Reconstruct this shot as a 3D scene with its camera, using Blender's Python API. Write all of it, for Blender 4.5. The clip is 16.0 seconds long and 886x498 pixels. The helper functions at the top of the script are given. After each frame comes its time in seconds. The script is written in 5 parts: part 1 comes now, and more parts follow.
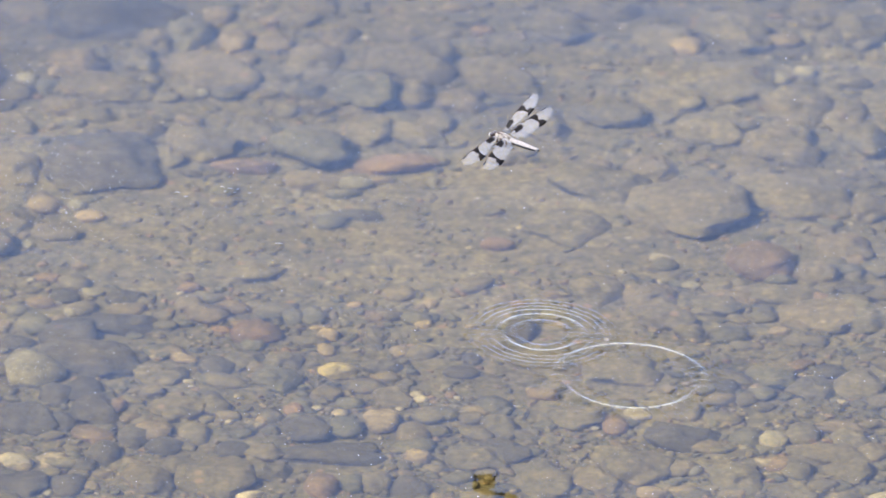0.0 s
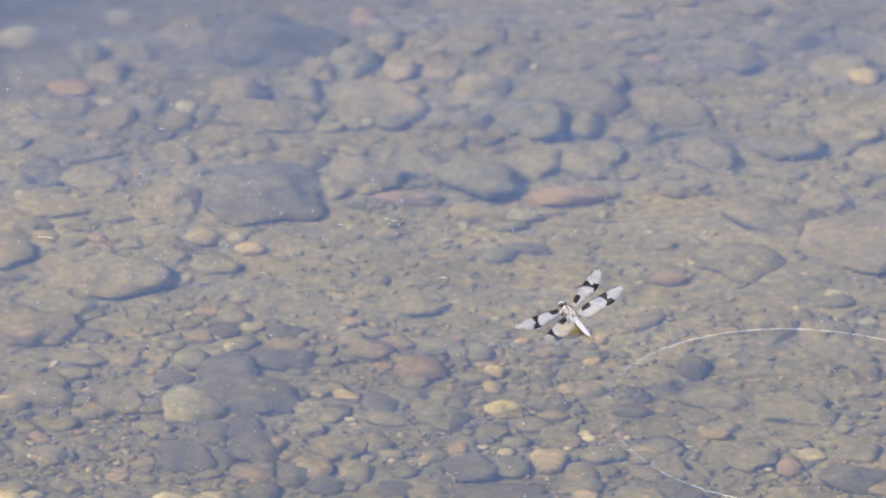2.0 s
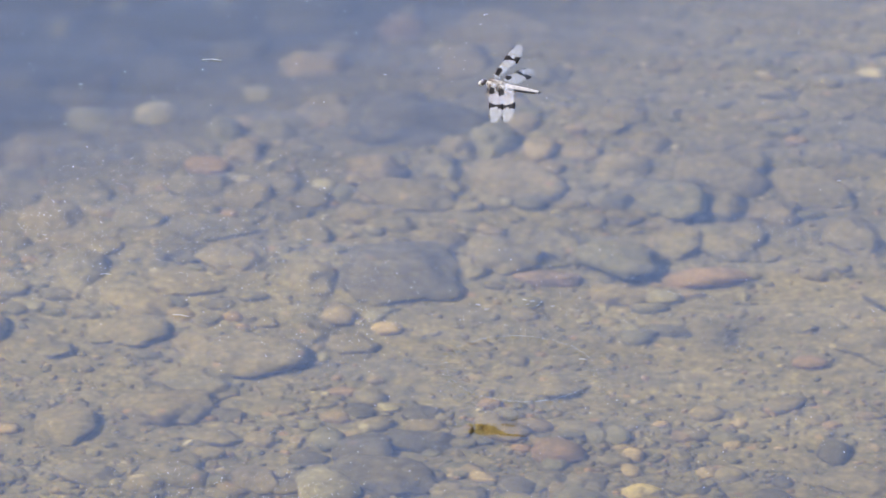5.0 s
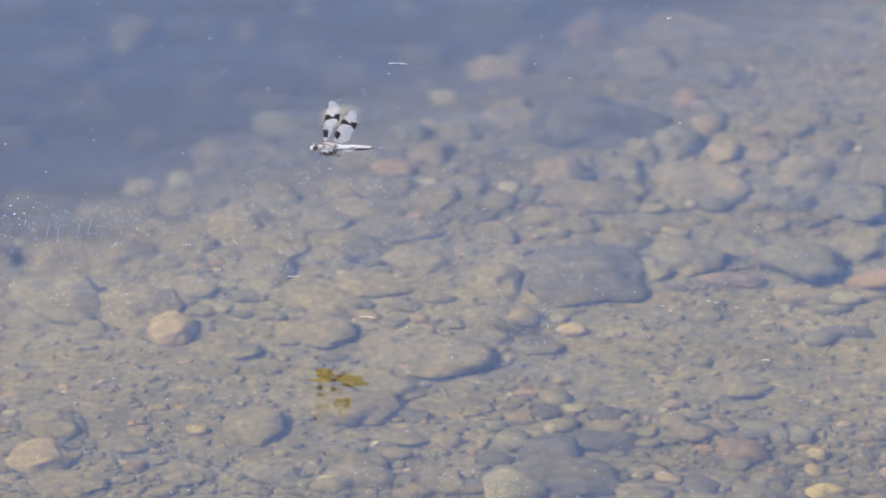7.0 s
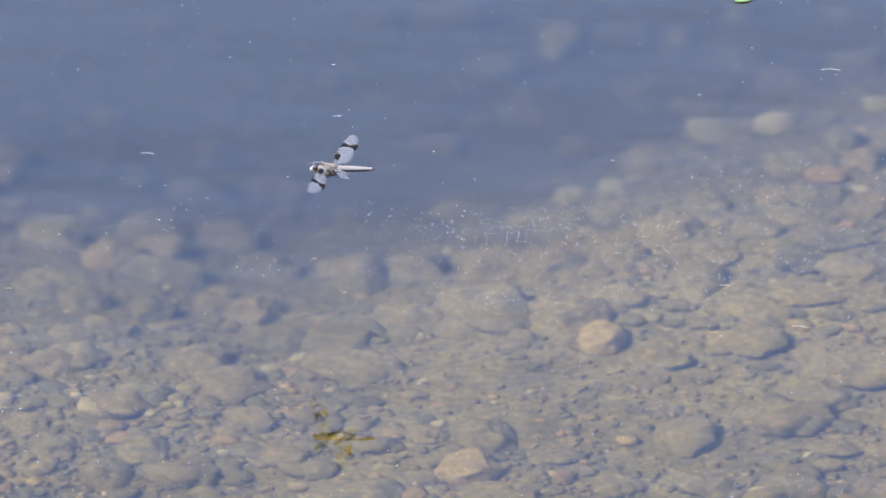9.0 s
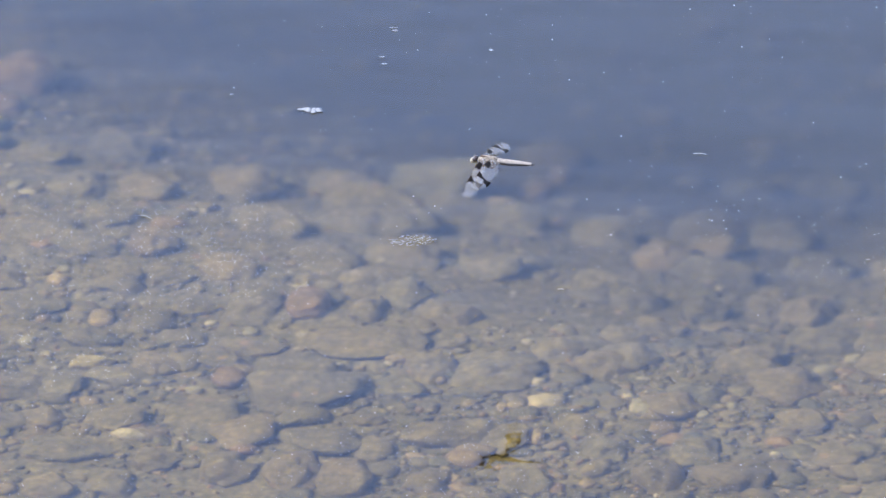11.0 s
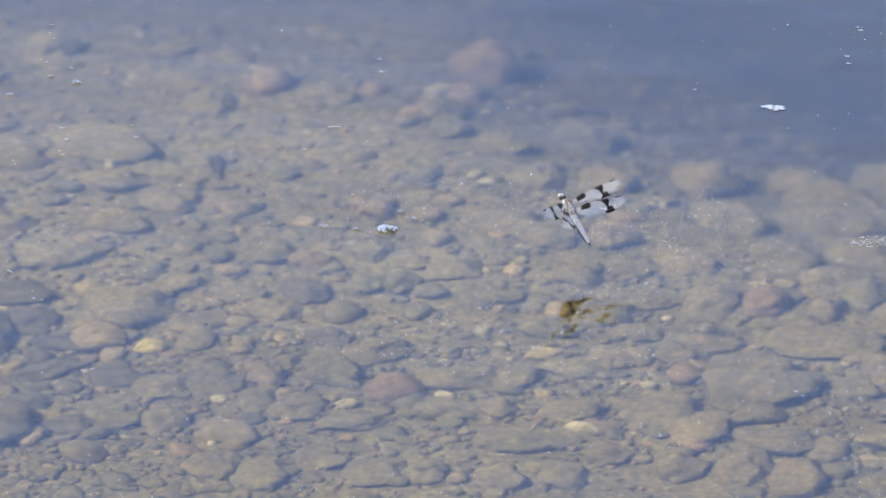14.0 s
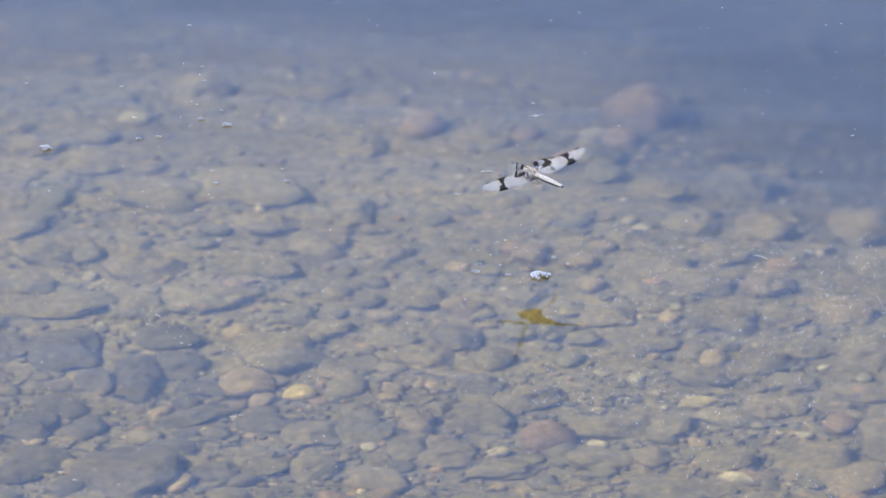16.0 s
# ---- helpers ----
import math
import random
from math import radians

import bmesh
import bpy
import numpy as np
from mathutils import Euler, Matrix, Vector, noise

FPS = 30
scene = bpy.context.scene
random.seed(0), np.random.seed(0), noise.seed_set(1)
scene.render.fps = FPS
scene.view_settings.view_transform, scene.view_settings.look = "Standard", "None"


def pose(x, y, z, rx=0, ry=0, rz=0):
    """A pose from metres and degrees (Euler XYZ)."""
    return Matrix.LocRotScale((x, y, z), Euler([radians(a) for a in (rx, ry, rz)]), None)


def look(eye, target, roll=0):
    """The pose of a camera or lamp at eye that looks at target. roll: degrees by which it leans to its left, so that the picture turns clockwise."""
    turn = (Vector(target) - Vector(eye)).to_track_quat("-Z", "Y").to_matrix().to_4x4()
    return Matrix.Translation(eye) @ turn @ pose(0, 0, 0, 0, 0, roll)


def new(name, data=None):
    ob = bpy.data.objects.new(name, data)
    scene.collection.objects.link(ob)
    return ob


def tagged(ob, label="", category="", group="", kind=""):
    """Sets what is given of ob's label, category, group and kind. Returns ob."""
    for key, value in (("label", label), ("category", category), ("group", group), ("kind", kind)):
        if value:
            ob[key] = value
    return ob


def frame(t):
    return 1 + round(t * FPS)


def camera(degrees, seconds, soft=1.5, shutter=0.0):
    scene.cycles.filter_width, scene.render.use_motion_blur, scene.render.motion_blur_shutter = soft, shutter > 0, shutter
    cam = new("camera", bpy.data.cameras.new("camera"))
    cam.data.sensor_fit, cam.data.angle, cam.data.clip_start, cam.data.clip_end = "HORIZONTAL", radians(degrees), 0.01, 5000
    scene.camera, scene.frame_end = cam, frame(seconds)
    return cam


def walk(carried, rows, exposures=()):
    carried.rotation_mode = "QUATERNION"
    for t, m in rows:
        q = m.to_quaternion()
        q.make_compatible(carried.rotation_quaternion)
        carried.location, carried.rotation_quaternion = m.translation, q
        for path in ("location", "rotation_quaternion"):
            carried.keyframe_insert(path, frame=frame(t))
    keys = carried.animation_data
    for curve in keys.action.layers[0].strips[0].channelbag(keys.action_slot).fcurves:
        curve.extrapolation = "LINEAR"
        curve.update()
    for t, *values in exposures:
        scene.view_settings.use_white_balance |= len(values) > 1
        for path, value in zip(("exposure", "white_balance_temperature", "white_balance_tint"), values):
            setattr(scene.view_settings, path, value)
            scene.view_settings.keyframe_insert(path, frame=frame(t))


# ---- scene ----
EYE = Vector((0.0, -6.22, 2.9))


def aim(yaw, pitch, roll, back):
    """The camera is held on the bank: yaw to the right, pitch up, roll to its left, in degrees, and how far it leans back along its view."""
    y, p = radians(yaw), radians(pitch)
    way = Vector((math.sin(y) * math.cos(p), math.cos(y) * math.cos(p), math.sin(p)))
    eye = EYE - way * back
    return look(eye, eye + way, roll)


cam = camera(5.85, 16.0, soft=1.4)
walk(cam, [
    (0, aim(3.535, -25.664, 2.437, 0.232)),
    (0.5, aim(3.356, -25.670, 2.304, 0.150)),
    (1, aim(2.863, -25.615, 2.185, 0.107)),
    (1.5, aim(2.473, -25.579, 2.184, 0.074)),
    (2, aim(2.272, -25.479, 2.130, 0.038)),
    (2.5, aim(2.136, -25.422, 2.249, -0.007)),
    (3, aim(2.029, -25.340, 2.200, 0.003)),
    (3.5, aim(1.859, -25.261, 2.084, -0.001)),
    (4, aim(1.559, -25.063, 2.293, -0.011)),
    (4.2, aim(1.424, -25.039, 2.417, -0.035)),
    (6.3, aim(0.775, -24.933, 1.512, 0.021)),
    (6.5, aim(0.547, -24.971, 1.623, 0.037)),
    (7, aim(-0.110, -25.007, 1.458, 0.023)),
    (7.5, aim(-1.029, -24.989, 1.051, 0.012)),
    (8, aim(-1.894, -24.959, 0.611, -0.003)),
    (8.5, aim(-2.475, -24.982, 0.326, -0.018)),
    (9, aim(-3.241, -24.990, 0.091, -0.063)),
    (9.5, aim(-4.185, -24.975, -0.740, -0.035)),
    (10, aim(-5.317, -24.961, -1.010, -0.049)),
    (10.2, aim(-5.733, -24.958, -1.149, -0.065)),
    (12.3, aim(-9.008, -24.895, -1.622, -0.117)),
    (12.5, aim(-9.209, -24.886, -1.636, -0.125)),
    (13, aim(-9.835, -24.866, -1.533, -0.129)),
    (13.5, aim(-10.337, -24.884, -1.462, -0.113)),
    (14, aim(-10.509, -24.900, -1.206, -0.122)),
    (14.5, aim(-10.227, -24.814, -1.130, -0.128)),
    (15, aim(-10.325, -24.836, -1.205, -0.163)),
    (15.5, aim(-10.875, -24.706, -1.135, -0.161)),
    (16, aim(-11.587, -24.581, -1.314, -0.211)),
], [(0.0, 2.26, 6000, 11), (4.2, 2.23, 6000, 11), (7.0, 2.17, 5950, 11), (10.0, 2.10, 5900, 11), (12.5, 2.07, 5900, 10), (16.0, 2.12, 5800, 9)])

# world, sun and exposure
SUN_ELEVATION, SUN_FROM = radians(58), radians(-97)   # the sun stands to the left
world = bpy.data.worlds.new("sky")
scene.world = world
world.use_nodes = True
wn = world.node_tree.nodes
sky = wn.new("ShaderNodeTexSky")
sky.sky_type, sky.sun_disc = "NISHITA", False
sky.sun_elevation, sky.sun_rotation = SUN_ELEVATION, SUN_FROM
sky.air_density, sky.dust_density, sky.ozone_density, sky.altitude = 1.0, 0.1, 3.0, 0
wn["Background"].inputs["Strength"].default_value = 0.15
deep_blue = wn.new("ShaderNodeHueSaturation")
deep_blue.inputs["Hue"].default_value, deep_blue.inputs["Saturation"].default_value = 0.514, 0.88
world.node_tree.links.new(sky.outputs["Color"], deep_blue.inputs["Color"])
world.node_tree.links.new(deep_blue.outputs["Color"], wn["Background"].inputs["Color"])
sun_data = bpy.data.lights.new("sun", "SUN")
sun_data.energy, sun_data.angle, sun_data.color = 2.0, radians(4.0), (1.0, 0.93, 0.80)
sun = new("sun", sun_data)
sun_way = Vector((math.sin(SUN_FROM) * math.cos(SUN_ELEVATION), math.cos(SUN_FROM) * math.cos(SUN_ELEVATION), math.sin(SUN_ELEVATION)))
sun.matrix_world = look(sun_way * 20, (0, 0, 0))


# materials
def shader(name):
    """A new node material: its nodes, a function that links, a function that makes a node, and the output's socket."""
    m = bpy.data.materials.new(name)
    m.use_nodes = True
    nodes, links = m.node_tree.nodes, m.node_tree.links
    nodes.clear()
    out = nodes.new("ShaderNodeOutputMaterial")

    def node(kind, **values):
        n = nodes.new("ShaderNode" + kind)
        for key, value in values.items():
            if key in n.inputs:
                n.inputs[key].default_value = value
        return n
    return m, node, links.new, out.inputs["Surface"]


def ramp(node, link, source, stops):
    r = node("ValToRGB")
    e = r.color_ramp.elements
    while len(e) < len(stops):
        e.new(0.5)
    for i, (at, c) in enumerate(stops):
        e[i].position, e[i].color = at, (*c, 1)
    link(source, r.inputs["Fac"])
    return r.outputs["Color"]


def mixed(node, link, fac, a, b, blend="MIX"):
    m = node("Mix")
    m.data_type, m.blend_type = "RGBA", blend
    for socket, value in ((m.inputs[0], fac), (m.inputs[6], a), (m.inputs[7], b)):
        if isinstance(value, (int, float)):
            socket.default_value = value
        elif isinstance(value, tuple):
            socket.default_value = (*value, 1)
        else:
            link(value, socket)
    return m.outputs[2]


def textured(node, link, coords, scale, detail=4.0, rough=0.6, stretch=None):
    n = node("TexNoise", Scale=scale, Detail=detail, Roughness=rough)
    if stretch:
        mp = node("Mapping")
        mp.inputs["Scale"].default_value = stretch
        link(coords, mp.inputs["Vector"])
        coords = mp.outputs["Vector"]
    link(coords, n.inputs["Vector"])
    return n.outputs["Fac"]


def bumped(node, link, height, strength, distance):
    b = node("Bump", Strength=strength, Distance=distance)
    link(height, b.inputs["Height"])
    return b.outputs["Normal"]


def depth_dimming(node, link, col, pos, most=0.95):
    """Darkens everything on the deeper bed by colour, for light lost in the water."""
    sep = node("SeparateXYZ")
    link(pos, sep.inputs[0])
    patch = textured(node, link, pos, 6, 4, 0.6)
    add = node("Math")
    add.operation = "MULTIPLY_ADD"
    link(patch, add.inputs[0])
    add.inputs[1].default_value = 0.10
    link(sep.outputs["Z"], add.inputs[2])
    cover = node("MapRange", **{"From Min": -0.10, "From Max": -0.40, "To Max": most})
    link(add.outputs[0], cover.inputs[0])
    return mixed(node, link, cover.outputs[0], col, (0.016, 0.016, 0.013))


def silt_colour(node, link, pos):
    """Silt and grit: broad patches, a mottle of lighter and darker clots, and single bright and dark grains."""
    broad = textured(node, link, pos, 3.2, 5, 0.6)
    grain = textured(node, link, pos, 120, 6, 0.8)
    mid = textured(node, link, pos, 48, 6, 0.75)
    grit = node("TexVoronoi", Scale=150.0)
    link(pos, grit.inputs["Vector"])
    col = ramp(node, link, broad, [(0.34, (0.148, 0.126, 0.067)), (0.5, (0.198, 0.169, 0.088)), (0.66, (0.245, 0.209, 0.110))])
    col = mixed(node, link, 1.0, col, ramp(node, link, grain, [(0.25, (0.50, 0.48, 0.46)), (0.5, (0.97, 0.97, 0.97)), (0.75, (1.5, 1.42, 1.3))]), "MULTIPLY")
    col = mixed(node, link, 1.0, col, ramp(node, link, mid, [(0.3, (0.60, 0.60, 0.60)), (0.5, (1, 1, 1)), (0.7, (1.32, 1.28, 1.2))]), "MULTIPLY")
    col = mixed(node, link, 0.5, col, ramp(node, link, grit.outputs["Distance"], [(0.0, (1.5, 1.4, 1.25)), (0.35, (1, 1, 1)), (0.7, (0.6, 0.58, 0.55))]), "MULTIPLY")
    chip = node("TexVoronoi", Scale=75.0)
    link(pos, chip.inputs["Vector"])
    pick = node("SeparateXYZ")
    link(chip.outputs["Color"], pick.inputs[0])
    chance = node("Math")
    chance.operation = "GREATER_THAN"
    chance.inputs[1].default_value = 0.93
    link(pick.outputs["X"], chance.inputs[0])
    shape = node("Math")
    shape.operation = "MULTIPLY"
    link(chance.outputs[0], shape.inputs[0])
    link(ramp(node, link, chip.outputs["Distance"], [(0.26, (1, 1, 1)), (0.34, (0, 0, 0))]), shape.inputs[1])
    chips = ramp(node, link, pick.outputs["Y"], [(0.0, (0.34, 0.30, 0.20)), (0.5, (0.28, 0.20, 0.10)), (1.0, (0.26, 0.16, 0.08))])
    return mixed(node, link, shape.outputs[0], col, chips), grain, mid


def sand_material():
    m, node, link, out = shader("silty_sand")
    pos = node("NewGeometry").outputs["Position"]
    col, grain, mid = silt_colour(node, link, pos)
    col = depth_dimming(node, link, col, pos)
    b = node("BsdfPrincipled", Roughness=0.9)
    link(col, b.inputs["Base Color"])
    lumps = node("Math")
    lumps.operation = "MULTIPLY_ADD"
    link(mid, lumps.inputs[0])
    lumps.inputs[1].default_value = 1.2
    link(grain, lumps.inputs[2])
    link(bumped(node, link, lumps.outputs[0], 0.8, 0.004), b.inputs["Normal"])
    link(b.outputs["BSDF"], out)
    return m


def stone_material(name, stops, per_island=False, silt=0.70, dimming=0.86):
    """River stones: one colour each out of a range, mottled and speckled, with pale silt lying on the upper side."""
    m, node, link, out = shader(name)
    rnd = node("NewGeometry").outputs["Random Per Island"] if per_island else node("ObjectInfo").outputs["Random"]
    co = node("NewGeometry").outputs["Position"]
    col = ramp(node, link, rnd, stops)
    broad = textured(node, link, co, 22, 5, 0.65)
    fine = textured(node, link, co, 260, 4, 0.7)
    mid = textured(node, link, co, 75, 5, 0.7)
    col = mixed(node, link, 1.0, col, ramp(node, link, mid, [(0.3, (0.62, 0.62, 0.62)), (0.5, (1, 1, 1)), (0.72, (1.4, 1.36, 1.28))]), "MULTIPLY")
    col = mixed(node, link, 1.0, col, ramp(node, link, broad, [(0.28, (0.55, 0.54, 0.53)), (0.5, (0.95, 0.95, 0.95)), (0.75, (1.35, 1.3, 1.2))]), "MULTIPLY")
    col = mixed(node, link, 0.7, col, ramp(node, link, fine, [(0.3, (0.6, 0.6, 0.6)), (0.55, (1, 1, 1)), (0.78, (1.5, 1.45, 1.35))]), "MULTIPLY")
    up = node("SeparateXYZ")
    link(node("NewGeometry").outputs["Normal"], up.inputs[0])
    settled = textured(node, link, co, 14, 5, 0.65)
    add = node("Math")
    add.operation = "MULTIPLY"
    link(ramp(node, link, up.outputs["Z"], [(-0.1, (0, 0, 0)), (0.6, (1, 1, 1))]), add.inputs[0])
    link(ramp(node, link, settled, [(0.32, (silt * 0.55, silt * 0.55, silt * 0.55)), (0.55, (silt, silt, silt))]), add.inputs[1])
    cover = add.outputs[0]
    if per_island:
        bare = node("Math")
        bare.operation = "MULTIPLY"
        link(cover, bare.inputs[0])
        link(ramp(node, link, rnd, [(0.90, (1, 1, 1)), (0.93, (0.3, 0.3, 0.3))]), bare.inputs[1])
        cover = bare.outputs[0]
    col = mixed(node, link, cover, col, silt_colour(node, link, co)[0])
    # painted loss of light with depth, over stone and silt alike
    col = depth_dimming(node, link, col, co, dimming)
    b = node("BsdfPrincipled", Roughness=0.8)
    link(col, b.inputs["Base Color"])
    rough_skin = node("Math")
    rough_skin.operation = "MULTIPLY_ADD"
    link(mid, rough_skin.inputs[0])
    rough_skin.inputs[1].default_value = 1.6
    link(fine, rough_skin.inputs[2])
    link(bumped(node, link, rough_skin.outputs[0], 0.7, 0.003), b.inputs["Normal"])
    link(b.outputs["BSDF"], out)
    return m


def water_material():
    """Clear, faintly brown lake water: bends what lies below, mirrors the sky."""
    m, node, link, out = shader("lake_water")
    pos = node("NewGeometry").outputs["Position"]
    wave = textured(node, link, pos, 5.0, 3, 0.5, (0.8, 1.6, 1.0))
    normal = bumped(node, link, wave, 0.10, 0.02)
    # calmest by the bank; further out a breath of wind roughens the surface
    breeze = node("SeparateXYZ")
    link(pos, breeze.inputs[0])
    ruffle = node("MapRange", **{"From Min": -0.45, "From Max": 0.55, "To Min": 0.108, "To Max": 0.155})
    link(breeze.outputs["Y"], ruffle.inputs[0])
    bend = node("BsdfRefraction", IOR=1.33)
    link(ruffle.outputs[0], bend.inputs["Roughness"])
    bend.inputs["Color"].default_value = (0.545, 0.50, 0.325, 1)
    shine = node("BsdfGlossy", Roughness=0.0)
    shine.inputs["Color"].default_value = (1, 1, 1, 1)
    fres = node("Fresnel", IOR=1.33)
    for socket in (bend.inputs["Normal"], shine.inputs["Normal"], fres.inputs["Normal"]):
        link(normal, socket)
    mix = node("MixShader")
    link(fres.outputs[0], mix.inputs[0])
    link(bend.outputs[0], mix.inputs[1])
    link(shine.outputs[0], mix.inputs[2])
    link(mix.outputs[0], out)
    return m


def plain_material(name, color, rough=0.6, spots=None, scale=900.0, metal=0.0):
    m, node, link, out = shader(name)
    co = node("TexCoord").outputs["Object"]
    n = textured(node, link, co, scale, 4, 0.65)
    dark = spots or tuple(c * 0.7 for c in color)
    b = node("BsdfPrincipled", Roughness=rough, Metallic=metal)
    link(ramp(node, link, n, [(0.35, dark), (0.6, color)]), b.inputs["Base Color"])
    link(bumped(node, link, n, 0.3, 0.0003), b.inputs["Normal"])
    link(b.outputs["BSDF"], out)
    return m


def wing_material():
    """Glassy membrane with a net of veins, chalky white bloom and two dark brown bands."""
    m, node, link, out = shader("wing_membrane")
    co = node("TexCoord").outputs["Object"]
    sep = node("SeparateXYZ")
    link(co, sep.inputs[0])
    span = node("Math")
    span.operation = "ABSOLUTE"
    link(sep.outputs["X"], span.inputs[0])
    wob = textured(node, link, co, 260, 2, 0.5)
    shift = node("MapRange", **{"From Min": 0.3, "From Max": 0.7, "To Min": -0.0014, "To Max": 0.0014})
    link(wob, shift.inputs[0])
    s = node("Math")
    s.operation = "ADD"
    link(span.outputs[0], s.inputs[0])
    link(shift.outputs[0], s.inputs[1])
    unit = node("Math")
    unit.operation = "DIVIDE"
    unit.inputs[1].default_value = 0.0425
    link(s.outputs[0], unit.inputs[0])
    z, o = (0, 0, 0), (1, 1, 1)
    # the bars are waisted: wider at both edges of the wing, and slant a little outwards
    across = node("MapRange", **{"From Min": 0.003, "From Max": -0.008, "To Min": -1.0, "To Max": 1.0})
    link(sep.outputs["Y"], across.inputs[0])
    slant = node("Math")
    slant.operation = "MULTIPLY_ADD"
    slant.inputs[1].default_value = -0.025
    link(across.outputs[0], slant.inputs[0])
    link(unit.outputs[0], slant.inputs[2])
    square = node("Math")
    square.operation = "MULTIPLY"
    link(across.outputs[0], square.inputs[0])
    link(across.outputs[0], square.inputs[1])
    off = node("Math")
    off.operation = "SUBTRACT"
    link(slant.outputs[0], off.inputs[0])
    off.inputs[1].default_value = 0.595
    far = node("Math")
    far.operation = "ABSOLUTE"
    link(off.outputs[0], far.inputs[0])
    waist = node("Math")
    waist.operation = "MULTIPLY_ADD"
    link(square.outputs[0], waist.inputs[0])
    waist.inputs[1].default_value = -0.055
    link(far.outputs[0], waist.inputs[2])
    bar = ramp(node, link, waist.outputs[0], [(0.028, o), (0.046, z)])
    root = ramp(node, link, unit.outputs[0], [(0.10, z), (0.13, o), (0.28, o), (0.33, z)])
    both = node("Math")
    both.operation = "MAXIMUM"
    link(bar, both.inputs[0])
    link(root, both.inputs[1])
    bands = both.outputs[0]
    # the inner band keeps to the leading half of the wing
    lead = node("MapRange", **{"From Min": -0.0022, "From Max": -0.0012})
    link(sep.outputs["Y"], lead.inputs[0])
    outer = node("MapRange", **{"From Min": 0.40, "From Max": 0.42})
    link(unit.outputs[0], outer.inputs[0])
    keep = node("Math")
    keep.operation = "MAXIMUM"
    link(lead.outputs[0], keep.inputs[0])
    link(outer.outputs[0], keep.inputs[1])
    band = node("Math")
    band.operation = "MULTIPLY"
    link(bands, band.inputs[0])
    link(keep.outputs[0], band.inputs[1])
    net = node("TexVoronoi", Scale=620.0)
    net.feature = "DISTANCE_TO_EDGE"
    link(co, net.inputs["Vector"])
    vein = ramp(node, link, net.outputs["Distance"], [(0.0, (0.8, 0.8, 0.8)), (0.10, z)])
    col = mixed(node, link, band.outputs[0], (0.48, 0.44, 0.39), (0.018, 0.014, 0.011))
    skin = node("BsdfPrincipled", Roughness=0.5, **{"Specular IOR Level": 0.12})
    link(col, skin.inputs["Base Color"])
    haze = node("MapRange", **{"To Min": 0.15, "To Max": 0.42})
    link(vein, haze.inputs[0])
    cover = node("Math")
    cover.operation = "MAXIMUM"
    link(haze.outputs[0], cover.inputs[0])
    link(band.outputs[0], cover.inputs[1])
    clear = node("BsdfTransparent")
    mix = node("MixShader")
    link(cover.outputs[0], mix.inputs[0])
    link(clear.outputs[0], mix.inputs[1])
    link(skin.outputs[0], mix.inputs[2])
    link(mix.outputs[0], out)
    return m


SAND = sand_material()
GREY_STONE = stone_material("grey_stone", [(0.0, (0.088, 0.078, 0.052)), (0.3, (0.130, 0.107, 0.062)), (0.55, (0.172, 0.132, 0.077)), (0.8, (0.150, 0.130, 0.077)), (1.0, (0.205, 0.150, 0.086))])
TAN_STONE = stone_material("tan_stone", [(0.0, (0.22, 0.17, 0.095)), (0.5, (0.28, 0.215, 0.115)), (1.0, (0.34, 0.255, 0.13))], silt=0.20, dimming=0.6)
RUST_STONE = stone_material("rust_stone", [(0.0, (0.185, 0.122, 0.075)), (1.0, (0.240, 0.152, 0.090))], silt=0.35, dimming=0.8)
PALE_STONE = stone_material("pale_stone", [(0.0, (0.26, 0.235, 0.155)), (1.0, (0.36, 0.32, 0.215))], silt=0.5, dimming=0.65)
MUTED_STONE = stone_material("muted_tan_stone", [(0.0, (0.175, 0.134, 0.078)), (1.0, (0.232, 0.176, 0.102))], silt=0.35, dimming=0.75)
YELLOW_STONE = stone_material("yellow_stone", [(0.0, (0.30, 0.25, 0.10)), (1.0, (0.36, 0.29, 0.12))], silt=0.2, dimming=0.5)
GREEN_STONE = stone_material("green_stone", [(0.0, (0.12, 0.112, 0.068)), (1.0, (0.165, 0.150, 0.092))], silt=0.4, dimming=0.5)
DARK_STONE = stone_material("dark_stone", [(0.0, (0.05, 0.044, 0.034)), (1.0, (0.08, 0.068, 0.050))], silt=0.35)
GRAVEL = stone_material("gravel", [(0.0, (0.085, 0.080, 0.058)), (0.2, (0.12, 0.112, 0.070)), (0.4, (0.14, 0.112, 0.062)), (0.6, (0.17, 0.145, 0.085)), (0.8, (0.23, 0.175, 0.088)), (0.93, (0.25, 0.160, 0.085)), (0.965, (0.36, 0.30, 0.18)), (1.0, (0.46, 0.40, 0.27))], per_island=True, silt=0.5)
COBBLE = stone_material("cobble_stone", [(0.0, (0.088, 0.076, 0.046)), (0.5, (0.132, 0.106, 0.060)), (0.8, (0.180, 0.134, 0.078)), (1.0, (0.165, 0.140, 0.080))], per_island=True, silt=0.65)
WATER = water_material()
WING = wing_material()
BLOOM = plain_material("chalky_bloom", (0.30, 0.255, 0.20), 0.9, (0.17, 0.135, 0.10))
FUR = plain_material("thorax_fur", (0.27, 0.225, 0.165), 0.95, (0.070, 0.050, 0.032), 420.0)
BROWN = plain_material("brown_shell", (0.075, 0.042, 0.022), 0.85)
BLACK = plain_material("black_shell", (0.014, 0.011, 0.009), 0.7)
FACE = plain_material("cream_face", (0.33, 0.28, 0.19), 0.5)
EYES = plain_material("dark_eye", (0.045, 0.026, 0.016), 0.3)


